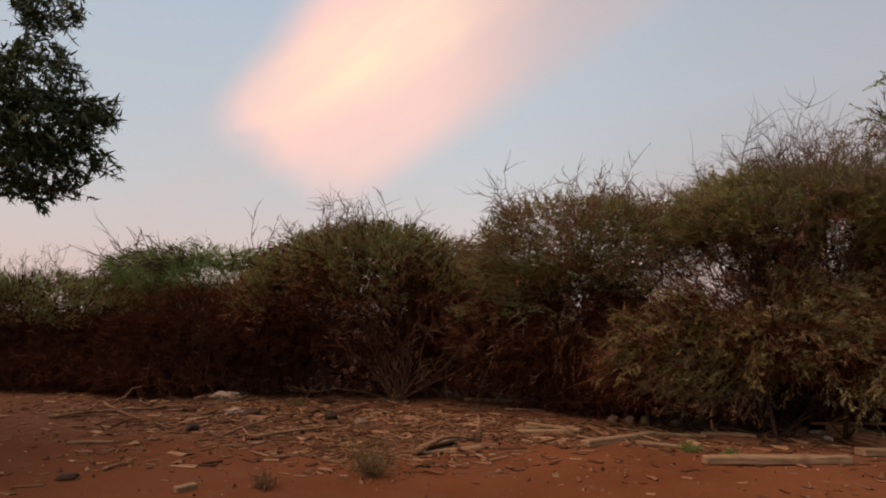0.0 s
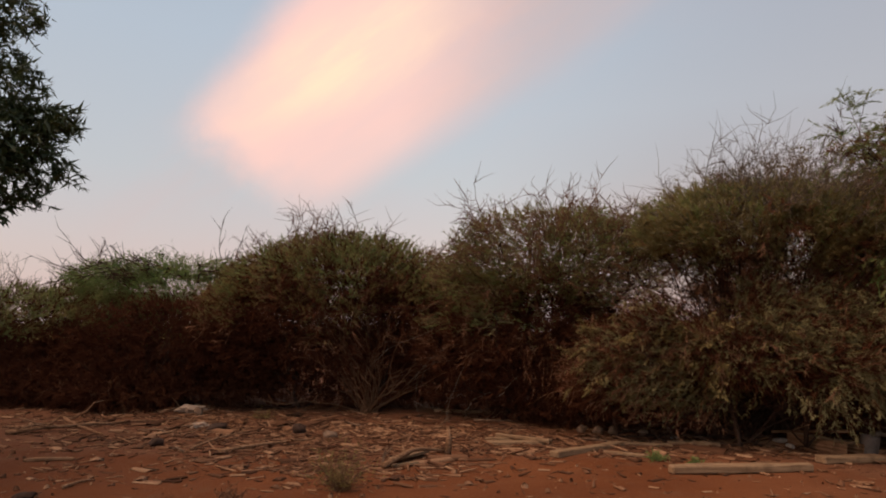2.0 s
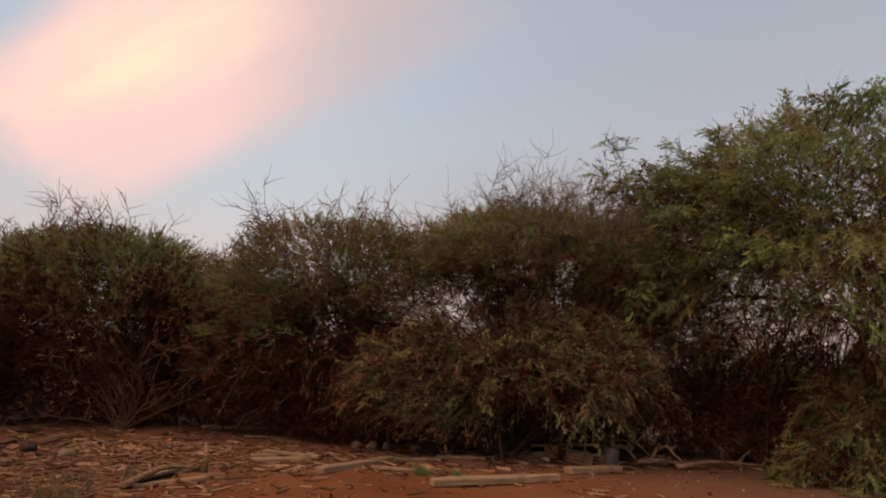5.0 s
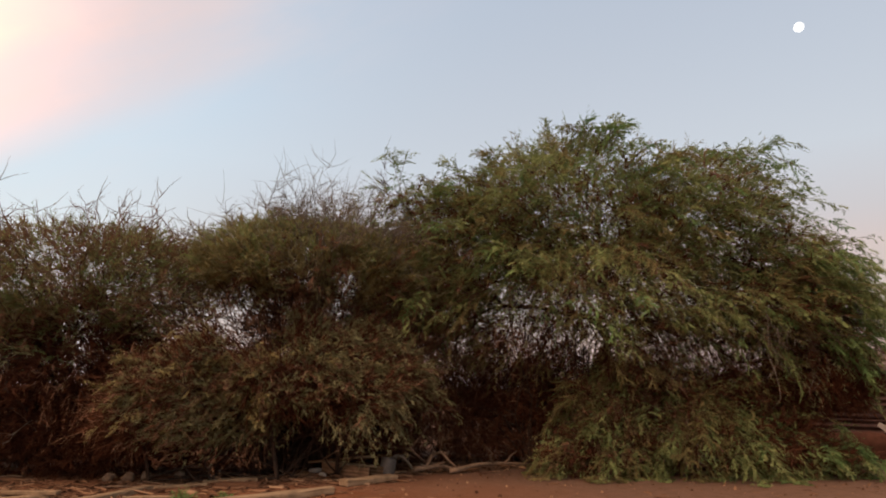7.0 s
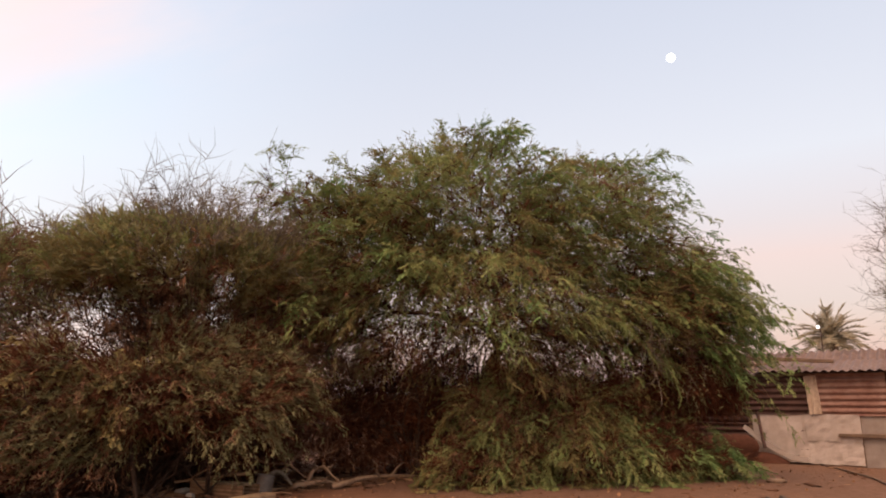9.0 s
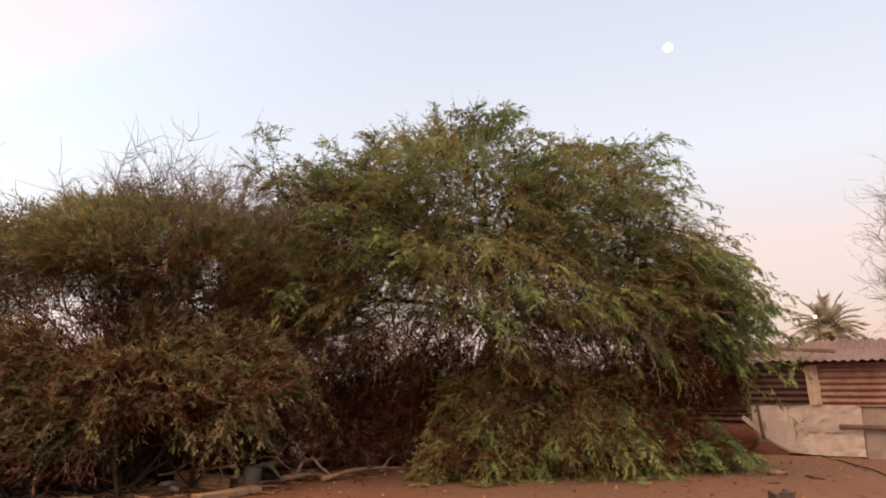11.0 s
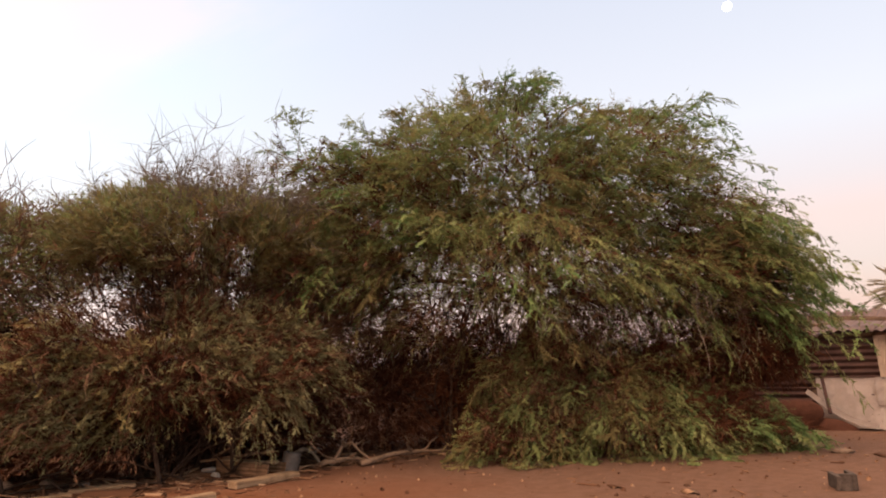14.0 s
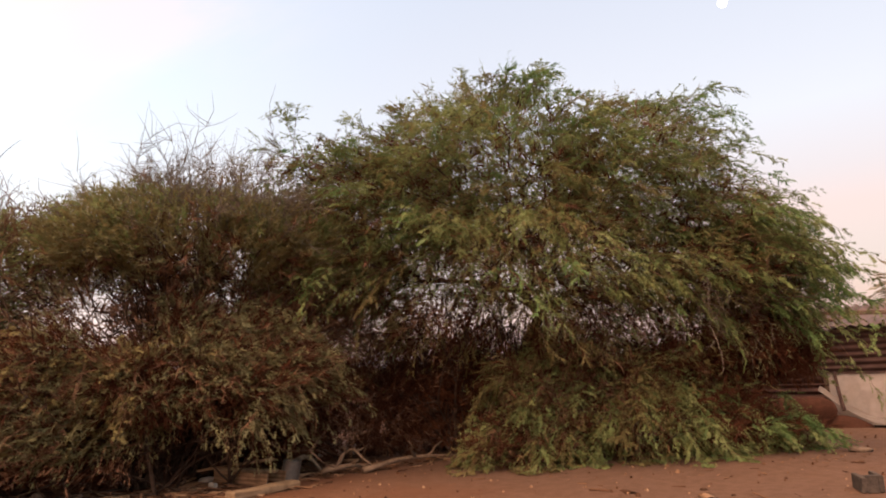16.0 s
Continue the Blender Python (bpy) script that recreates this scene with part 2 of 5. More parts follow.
WHITE_METAL = material("dirty_white_metal", speckled((0.30, 0.245, 0.215), (0.385, 0.32, 0.285), 3.0, (0.23, 0.155, 0.12)), 0.6, bump=(30.0, 0.2, 0.003))
GREY_METAL = material("grey_galvanised_metal", speckled((0.19, 0.15, 0.13), (0.25, 0.205, 0.18), 3.0, (0.17, 0.115, 0.085)), 0.6, 0.2)
ROOF_METAL = material("faded_roof_metal", speckled((0.11, 0.066, 0.050), (0.165, 0.105, 0.080), 4.0, (0.068, 0.037, 0.027)), 0.65, 0.15)
CLOTH = material("faded_sacking", speckled((0.30, 0.22, 0.165), (0.38, 0.29, 0.22), 12.0), 0.95)
DEADWOOD = material("dusty_dead_wood", grained((0.13, 0.072, 0.04), (0.25, 0.15, 0.09)), 0.9, bump=(50.0, 0.5, 0.005), spec=0.1)
STONE_DARK = material("charred_stone", speckled((0.028, 0.015, 0.010), (0.055, 0.030, 0.020), 15.0), 0.9, bump=(30.0, 0.6, 0.01))
STONE_PALE = material("pale_stone", speckled((0.11, 0.07, 0.048), (0.18, 0.125, 0.088), 15.0), 0.9, bump=(30.0, 0.6, 0.01))
# reddish earth with the shade beside the shack put into its colour
EARTH_SHADED = material("shaded_dark_earth", speckled((0.055, 0.022, 0.014), (0.085, 0.035, 0.022), 7.0), 0.95, bump=(25.0, 0.7, 0.02), spec=0.1)
BLOCK = material("grey_concrete", speckled((0.04, 0.029, 0.023), (0.08, 0.058, 0.046), 18.0), 0.95, bump=(60.0, 0.5, 0.006))
TIN = material("dull_tin", speckled((0.10, 0.085, 0.075), (0.16, 0.135, 0.12), 8.0, (0.11, 0.065, 0.045)), 0.6, 0.3)
PLASTIC = material("white_plastic", speckled((0.25, 0.22, 0.195), (0.34, 0.30, 0.27), 8.0), 0.5)


def glowing(name, color, power):
    m = bpy.data.materials.new(name)
    m.use_nodes = True
    N = Nodes(m.node_tree)
    e = N.node("ShaderNodeEmission")
    co = N.node("ShaderNodeTexCoord").outputs["Object"]
    N.put(N.mix(N.step(N.noise(2.4, 3.0, 0.5, co), 0.45, 0.6), color, tuple(v * 0.9 for v in color)), e.inputs[0])
    e.inputs[1].default_value = power
    N.put(e.outputs[0], N.node("ShaderNodeOutputMaterial").inputs[0])
    return m


MOONLIGHT = glowing("moonlight", (1.0, 0.98, 0.93), 1.6)
BULB = glowing("lamp_glow", (1.0, 0.98, 0.94), 4.0)


# ---- helpers for meshes ----
def gz(x, y):
    """The height of the ground."""
    v = Vector((x * 0.16, y * 0.16, 3.7))
    return 0.10 * noise.noise(v) + 0.035 * noise.noise(v * 4.3) + 0.012 * noise.noise(v * 17.0)


def mesh_of(name, verts, quads, mat, smooth=False):
    """A mesh from arrays of corners and faces, all with as many sides."""
    verts, quads = np.asarray(verts, np.float32), np.asarray(quads, np.int32)
    me = bpy.data.meshes.new(name)
    me.vertices.add(len(verts))
    me.vertices.foreach_set("co", verts.ravel())
    me.loops.add(quads.size)
    me.loops.foreach_set("vertex_index", quads.ravel())
    me.polygons.add(len(quads))
    me.polygons.foreach_set("loop_start", np.arange(0, quads.size, quads.shape[1], dtype=np.int32))
    me.polygons.foreach_set("loop_total", np.full(len(quads), quads.shape[1], np.int32))
    if smooth:
        me.polygons.foreach_set("use_smooth", np.ones(len(quads), bool))
    me.update(calc_edges=True)
    me.materials.append(mat)
    return me


def part(name, bm, mat, parent, label="", smooth=False):
    """Links a bmesh, or a mesh, as one object under a thing or a part."""
    if isinstance(bm, bmesh.types.BMesh):
        me = bpy.data.meshes.new(name)
        for f in bm.faces:
            f.smooth = smooth
        bm.to_mesh(me)
        bm.free()
        me.materials.append(mat)
    else:
        me = bm
    ob = new(name, me)
    ob.parent = parent
    return tagged(ob, label)


def thing(name, label, category, m=None, group="", kind=""):
    ob = new(name)
    ob.empty_display_size = 0.2
    if m is not None:
        ob.matrix_world = m
    return tagged(ob, label, category, group, kind)


def solo(name, bm, mat, label, category, m=None, group="", kind="", smooth=False):
    ob = part(name, bm, mat, None, label, smooth)
    if m is not None:
        ob.matrix_world = m
    return tagged(ob, label, category, group, kind)


def unit(a):
    return a / np.maximum(np.linalg.norm(a, axis=-1, keepdims=True), 1e-9)


def tubes(p0, p1, r0, r1, k=3):
    """Tapered prisms along edges: corners and faces."""
    p0, p1 = np.asarray(p0, float), np.asarray(p1, float)
    d = unit(p1 - p0)
    side = unit(np.cross(d, np.where(np.abs(d[:, 2:3]) > 0.9, [[1.0, 0, 0]], [[0, 0, 1.0]])))
    up = np.cross(side, d)
    ang = np.arange(k) * 2 * math.pi / k
    ring = side[:, None, :] * np.cos(ang)[None, :, None] + up[:, None, :] * np.sin(ang)[None, :, None]
    a = p0[:, None, :] + ring * np.reshape(r0, (-1, 1, 1))
    b = p1[:, None, :] + ring * np.reshape(r1, (-1, 1, 1))
    v = np.concatenate([a, b], 1).reshape(-1, 3)
    i = np.arange(k)
    face = np.stack([i, (i + 1) % k, (i + 1) % k + k, i + k], 1)
    q = (np.arange(len(p0)) * 2 * k)[:, None, None] + face[None]
    return v, q.reshape(-1, 4)


def blades(p, d, length, width, rng, flat=0.0, face=None):
    """Pointed leaves that start at p and run along d; face: the way their upper sides look."""
    d = unit(d)
    n = unit(rng.normal(size=p.shape) + [0, 0, flat]) if face is None else face
    s = unit(np.cross(d, n))
    length, width = np.reshape(length, (-1, 1)), np.reshape(width, (-1, 1))
    v = np.stack([p + s * width * 0.5, p + d * length, p - s * width * 0.5], 1).reshape(-1, 3)
    return v, np.arange(len(v)).reshape(-1, 3)


def joined(*packs):
    vs, qs, n = [], [], 0
    for v, q in packs:
        vs.append(v)
        qs.append(np.asarray(q) + n)
        n += len(v)
    return np.concatenate(vs), np.concatenate(qs)


def blob_points(blobs, n, rng, shell=0.5):
    """Points in ellipsoids (cx, cy, cz, rx, ry, rz), more of them near the outside."""
    w = np.array([b[3] * b[4] * b[5] for b in blobs]) ** 0.8
    pick = rng.choice(len(blobs), n, p=w / w.sum())
    B = np.array(blobs)[pick]
    r = rng.random((n, 1)) ** (1 / 3 * (1 - shell) + 0.08 * shell)
    p = B[:, :3] + unit(rng.normal(size=(n, 3))) * r * B[:, 3:6]
    return p[p[:, 2] > 0.06]


def skeleton(bases, targets, rng, step=0.22, reach=0.3, bow=0.10):
    """Branches from the bases to all targets: places, parents and thickness counts."""
    cap = len(bases) + len(targets) * 60
    P, parent, path = np.zeros((cap, 3)), np.full(cap, -1), np.zeros(cap)
    n = len(bases)
    P[:n] = bases
    order = np.argsort(np.min(np.linalg.norm(targets[:, None] - np.array(bases)[None], axis=2), axis=1))
    for t in targets[order]:
        d = np.linalg.norm(P[:n] - t, axis=1)
        j = int(np.argmin(d + reach * path[:n]))
        m = max(1, min(40, int(d[j] / step)))
        start, q = P[j].copy(), j
        drift = rng.normal(size=3) * bow * d[j]
        drift[2] = abs(drift[2]) + bow * 0.6 * d[j]
        for k in range(1, m + 1):
            f = k / m
            if n >= cap:
                break
            P[n] = start + (t - start) * f + drift * math.sin(f * math.pi) + rng.normal(size=3) * step * 0.10 * (1 - f)
            parent[n], path[n] = q, path[q] + d[j] / m
            q, n = n, n + 1
    P, parent = P[:n], parent[:n]
    count = np.zeros(n)
    tips = np.ones(n, bool)
    tips[parent[parent >= 0]] = False
    count[tips] = 1
    for i in range(n - 1, -1, -1):
        if parent[i] >= 0:
            count[parent[i]] += count[i]
    return P, parent, count


def shoots(start, way, length, seg, rng, droop=0.0, jitter=0.15):
    """Bent shoots: for each, its places (seg + 1) and directions."""
    p, d = start.copy(), unit(way)
    P, D = [p], [d]
    for _ in range(seg):
        d = unit(d + rng.normal(size=d.shape) * jitter + np.array([0, 0, -droop]))
        p = p + d * (np.reshape(length, (-1, 1)) / seg)
        P.append(p)
        D.append(d)
    return np.stack(P, 1), np.stack(D, 1)


def shoot_tubes(P, r):
    k = P.shape[1] - 1
    f = np.linspace(1.0, 0.25, k + 1)
    a, b = P[:, :-1].reshape(-1, 3), P[:, 1:].reshape(-1, 3)
    n = len(P)
    return tubes(a, b, np.tile(f[:-1], n) * r, np.tile(f[1:], n) * r, 3)


def along(P, D, per, rng, lo=0.1):
    """Places and directions scattered along shoots."""
    n, k = len(P), P.shape[1] - 1
    t = lo + (1 - lo) * rng.random((n, per))
    i = np.minimum((t * k).astype(int), k - 1)
    f = (t * k - i)[..., None]
    row = np.arange(n)[:, None]
    return (P[row, i] * (1 - f) + P[row, i + 1] * f).reshape(-1, 3), D[row, i].reshape(-1, 3)


def plant(name, label, category, bases, blobs, layers, seed, targets=400, r_tip=0.004, power=0.45, shell=0.5, reach=0.3,
          bark=None, group="", trunk_r=None, bow=0.10, step=0.22):
    """A shrub or tree: stems and limbs that fill the blobs, and layers of shoots with or without leaves.
    A layer: part, material, number, length, droop, jitter, outward, up, leaves a shoot, leaf length, leaf width, where(P), label."""
    rng = np.random.default_rng(seed)
    bases = [(x, y, gz(x, y) - 0.04) for x, y in bases]
    T = blob_points(blobs, targets, rng, shell)
    P, par, cnt = skeleton(np.array(bases), T, rng, reach=reach, bow=bow, step=step)
    rad = r_tip * cnt ** power
    if trunk_r:
        rad = np.minimum(rad, trunk_r)
    e = np.nonzero(par >= 0)[0]
    root = Vector(bases[0])
    ob = thing(name, label, category, Matrix.Translation(root), group)
    off = np.array(root)
    origin = np.arange(len(P))
    for i in range(len(P)):
        if par[i] >= 0:
            origin[i] = origin[par[i]]
    thick = rad[e] > r_tip * 4.5
    for base in range(len(bases)):
        s = e[thick & (origin[e] == base)]
        if len(s):
            part("stem", mesh_of("stem", *tubes(P[par[s]] - off, P[s] - off, np.maximum(rad[par[s]] * 0.97, rad[s]), rad[s], 6), bark or BARK_DARK, True), None, ob)
    s = e[~thick]
    tagged(part("branchwork", mesh_of("branchwork", *tubes(P[par[s]] - off, P[s] - off, rad[s] * 1.15, rad[s], 3), bark or BARK_DARK), None, ob), kind="stuff")
    thin = np.nonzero((cnt <= 6) & (par >= 0))[0]
    mid = np.average([b[:3] for b in blobs], axis=0, weights=[b[3] * b[4] * b[5] for b in blobs])
    for L in layers:
        ok = thin
        if L.get("where"):
            ok = thin[L["where"](P[thin])]
        if not len(ok):
            continue
        i = rng.choice(ok, L["n"])
        start = P[i] + rng.normal(size=(L["n"], 3)) * 0.05
        grow = unit(P[i] - P[par[i]])
        if L.get("fill") or L.get("fan"):
            # shoots spread evenly through the crown, or fanned out from the foot
            pool = blob_points(L.get("blobs", blobs), L["n"] * 8, rng, L.get("hull", 0.3))
            if L.get("where"):
                pool = pool[L["where"](pool)]
            start = pool[rng.integers(0, len(pool), L["n"])]
            grow = unit(start - mid)
        out = unit((start - mid) * [1, 1, 0.6])
        way = grow * 0.5 + out * L.get("out", 0.6) + rng.normal(size=start.shape) * L.get("wild", 0.45) + np.array([0, 0, L.get("up", 0.2)]) + np.array(L.get("lean", (0, 0, 0)))
        way = way * np.array([1, 1, L.get("level", 1.0)])
        lo, hi = L["len"]
        ln = rng.uniform(lo, hi, L["n"]) * (0.6 + 0.8 * rng.random(L["n"]) ** 2)
        if L.get("fan"):
            foot = np.array(bases)[rng.integers(0, L["fan"], L["n"])] + rng.normal(size=(L["n"], 3)) * [0.06, 0.06, 0.02]
            ln = np.linalg.norm(start - foot, axis=1) * rng.uniform(lo, hi, L["n"])
            way = unit(start - foot) + np.array([0, 0, L.get("up", 0.2)])
            start = foot
        packs = []
        if L.get("plume"):
            # arching boughs that carry the shoots along their length
            tip = ok[cnt[ok] <= 2]
            hub = rng.choice(tip, max(1, L["n"] // L["spray"]), replace=len(tip) < L["n"] // L["spray"])
            m = len(hub)
            away = unit((P[hub] - mid) * [1, 1, 0.6])
            bough = unit(unit(P[hub] - P[par[hub]]) * 0.35 + away * L.get("out", 0.6) + rng.normal(size=(m, 3)) * L.get("wild", 0.3) + np.array([0, 0, L.get("up", 0.2)]) + np.array(L.get("lean", (0, 0, 0))))
            far = rng.uniform(*L["plume"], m)[:, None]
            sag = np.array([0, 0, L.get("sag", 0.5)]) * rng.uniform(0.6, 1.4, (m, 1))
            f = np.linspace(0, 1, 8)[None, :, None]
            axis = P[hub][:, None] + bough[:, None] * far[:, None] * f - (sag * far)[:, None] * f ** 2
            axis[:, 1:-1] += rng.normal(size=(m, 6, 3)) * 0.012
            axis[:, :, 2] = np.maximum(axis[:, :, 2], 0.04)
            packs.append(shoot_tubes(axis - off, L.get("bough_r", 0.006)))
            pick = np.arange(L["n"]) % m
            f = (0.06 + 0.94 * rng.random((L["n"], 1))) ** 0.8
            start = P[hub][pick] + bough[pick] * far[pick] * f - (sag * far)[pick] * f ** 2 + rng.normal(size=(L["n"], 3)) * 0.02
            run = unit(bough[pick] - 2 * sag[pick] * f)
            way = run * 0.75 + unit(np.cross(run, [0, 0, 1.0])) * rng.choice([-1, 1], (L["n"], 1)) * 0.65 + rng.normal(size=start.shape) * 0.28
            ln = rng.uniform(lo, hi, L["n"]) * (1.15 - 0.6 * f[:, 0])
        Q, D = shoots(start, way, ln, L.get("seg", 4), rng, L.get("droop", 0.0), L.get("jit", 0.16))
        Q[:, :, 2] = np.maximum(Q[:, :, 2], 0.03)
        if L.get("r", 0.0025):
            packs.append(shoot_tubes((Q - off)[: int(len(Q) * L.get("wooded", 1.0))], L.get("r", 0.0025)))
        if L.get("fork"):
            a, b = along(Q, D, L["fork"], rng, 0.3)
            b2 = unit(b + rng.normal(size=b.shape) * 0.6)
            Q2, D2 = shoots(a, b2, np.repeat(ln, L["fork"]) * rng.uniform(0.25, 0.5, len(a)) * (0.4 if L.get("fan") else 1.0), 2, rng, L.get("droop", 0.0), L.get("jit", 0.16))
            packs.append(shoot_tubes(Q2 - off, L.get("r", 0.0025) * 0.7))
        if packs:
            tagged(part(L.get("twigs", "brushwood"), mesh_of("brushwood", *joined(*packs), L.get("wood", TWIG_BROWN)), None, ob), kind="stuff")
        if L.get("per"):
            a, b = along(Q, D, L["per"], rng, 0.05)
            m, face = len(a), None
            s = rng.uniform(0.65, 1.25, m)
            if L.get("plume"):
                # leaflets in two rows, like a feather
                face = np.repeat(unit(rng.normal(size=(L["n"], 3)) * 0.55 + [0, 0, 1.0]), L["per"], 0)
                b = unit(b) * 0.6 + unit(np.cross(b, face)) * rng.choice([-1, 1], (m, 1)) * 0.75 + rng.normal(size=b.shape) * 0.15
            else:
                b = unit(b) * L.get("follow", 0.6) + rng.normal(size=b.shape) * L.get("spread", 0.5)
            b = b + np.array([0, 0, -L.get("hang", 0.0)])
            tagged(part(L["part"], mesh_of(L["part"], *blades(a - off, b, L["leaf"][0] * s, L["leaf"][1] * s, rng, L.get("flat", 0.8), face), L["mat"]), None, ob, L.get("label", "")), kind="stuff")
    return ob


# ---- the ground ----
def build_ground():
    def steps(lo, hi, fine, far):
        mid = np.arange(lo, hi + fine / 2, fine)
        g = np.array([1.0, 3.0, 8.0, 20.0, 50.0, 120.0, 300.0, 900.0, 2500.0])
        g = g[g <= far]
        return np.concatenate([lo - g[::-1], mid, hi + g])
    xs, ys = steps(-12, 20, 0.14, 2500.0), steps(3, 17, 0.14, 2500.0)
    X, Y = np.meshgrid(xs, ys)
    Z = np.array([gz(x, y) if abs(x) < 60 and abs(y) < 60 else 0.0 for x, y in zip(X.ravel(), Y.ravel())])
    v = np.stack([X.ravel(), Y.ravel(), Z], 1)
    nx, ny = len(xs), len(ys)
    i = (np.arange(ny - 1)[:, None] * nx + np.arange(nx - 1)[None]).ravel()
    q = np.stack([i, i + 1, i + nx + 1, i + nx], 1)
    ob = new("ground", mesh_of("ground", v, q, SOIL, True))
    tagged(ob, "bare reddish sandy soil strewn with wood litter", "ground", kind="structure")


build_ground()


# ---- trees and shrubs ----
def above(z):
    return lambda P: P[:, 2] > z


def below(z):
    return lambda P: P[:, 2] < z


def between(a, b):
    return lambda P: (P[:, 2] > a) & (P[:, 2] < b)


def ragged(lo, hi=99.0, w=0.22):
    """Between two heights, with uneven limits."""
    def where(P):
        wave = w * (np.sin(P[:, 0] * 3.1 + P[:, 1] * 1.7) + np.sin(P[:, 0] * 7.3 - P[:, 1] * 4.1))
        return (P[:, 2] + wave > lo) & (P[:, 2] + wave < hi)
    return where


def leaves(mat, n, where=None, per=18, leaf=(0.065, 0.0125), name="foliage", label="", **more):
    """A layer of leafy shoots."""
    L = dict(n=n, len=(0.2, 0.42), up=0.3, out=0.5, part=name, mat=mat, per=per, leaf=leaf, seg=3, wooded=0.10, follow=0.8, spread=0.42, label=label)
    if where:
        L["where"] = where
    L.update(more)
    return L


def inner(n, where=None, mat=LEAF_SHADE_BROWN, per=10, **more):
    """Dry twiggy matter that fills the inside of a crown evenly. The default brown is darkened in place of shade."""
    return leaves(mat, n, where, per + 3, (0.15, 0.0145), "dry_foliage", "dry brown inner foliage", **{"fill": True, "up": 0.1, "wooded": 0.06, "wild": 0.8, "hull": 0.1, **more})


def dry(n, where=None, per=7, mat=LEAF_DRY, **more):
    """A layer of dry brown shoots."""
    return leaves(mat, n, where, per, (0.09, 0.012), "dry_foliage", "dry brown inner foliage", **{"up": 0.05, "wooded": 0.18, **more})


def bare(n, ln, where, wood=TWIG_GREY, **more):
    """A layer of bare forked twigs."""
    L = dict(n=n, len=ln, up=0.8, out=0.5, twigs="bare_brushwood", wood=wood, r=0.006, fork=7, jit=0.22, seg=6, where=where)
    L.update(more)
    return L


def fan(n, feet, where, wood=TWIG_BROWN, **more):
    """Slender stems that fan out from the foot to the outside of the crown."""
    L = dict(n=n, len=(0.7, 1.0), fan=feet, up=0.25, twigs="stem_fan", wood=wood, r=0.012, fork=5, jit=0.07, seg=8, hull=1.0, droop=0.02)
    if where:
        L["where"] = where
    L.update(more)
    return L


def plumes(mat, n, where=None, name="foliage", label="", **more):
    """Arching boughs hung with feathery fronds."""
    L = dict(n=n, len=(0.20, 0.40), plume=(0.7, 1.4), sag=0.5, up=0.2, out=0.7, part=name, mat=mat, per=28, leaf=(0.043, 0.0138), seg=4, droop=0.13, jit=0.1,
             hang=0.12, wooded=0.10, spray=22, wild=0.3, label=label)
    if where:
        L["where"] = where
    L.update(more)
    return L


plant("dense_shrub", "dense rounded thorn shrub, green above and brown inside", "shrub",
      [(-1.5, 12.75), (-1.42, 12.85), (-1.6, 12.9), (-2.9, 13.4), (-0.2, 13.5)],
      [(-2.1, 13.2, 2.12, 2.5, 1.5, 1.32), (-0.1, 13.3, 1.85, 1.8, 1.2, 0.95), (-3.7, 13.3, 1.6, 1.4, 1.1, 1.05), (-1.9, 13.7, 1.0, 2.9, 0.9, 0.9), (0.2, 13.7, 0.9, 1.8, 0.8, 0.9), (-2.2, 13.2, 2.55, 1.7, 1.1, 0.75)],
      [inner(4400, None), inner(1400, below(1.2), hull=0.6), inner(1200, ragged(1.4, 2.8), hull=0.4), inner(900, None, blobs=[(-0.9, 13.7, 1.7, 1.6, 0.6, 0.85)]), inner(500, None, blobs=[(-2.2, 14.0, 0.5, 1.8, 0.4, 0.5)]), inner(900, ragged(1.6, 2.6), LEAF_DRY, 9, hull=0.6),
       leaves(LEAF_OLIVE, 4200, ragged(1.9), fill=True, hull=0.8, len=(0.15, 0.3)), leaves(LEAF_GREEN, 3400, ragged(2.4), fill=True, hull=0.85, len=(0.12, 0.28), up=0.15),
       fan(26, 3, above(1.2), TWIG_BROWN, blobs=[(-1.6, 12.9, 2.0, 2.0, 1.2, 1.2)], len=(0.6, 1.0), jit=0.16, r=0.017, fork=9), fan(20, 3, above(1.4), TWIG_BROWN, r=0.010, jit=0.18),
       bare(56, (0.6, 1.0), lambda P: (P[:, 2] > 2.8) & (P[:, 0] < -1.8) & (P[:, 0] > -3.5), TWIG_BROWN, up=0.7, out=0.5, r=0.010, jit=0.34, fork=9, seg=6),
       bare(150, (0.3, 0.6), lambda P: (P[:, 2] > 2.2), TWIG_BROWN, up=0.3, out=0.9, r=0.007, jit=0.36)],
      11, targets=1000, r_tip=0.0045, shell=0.35)

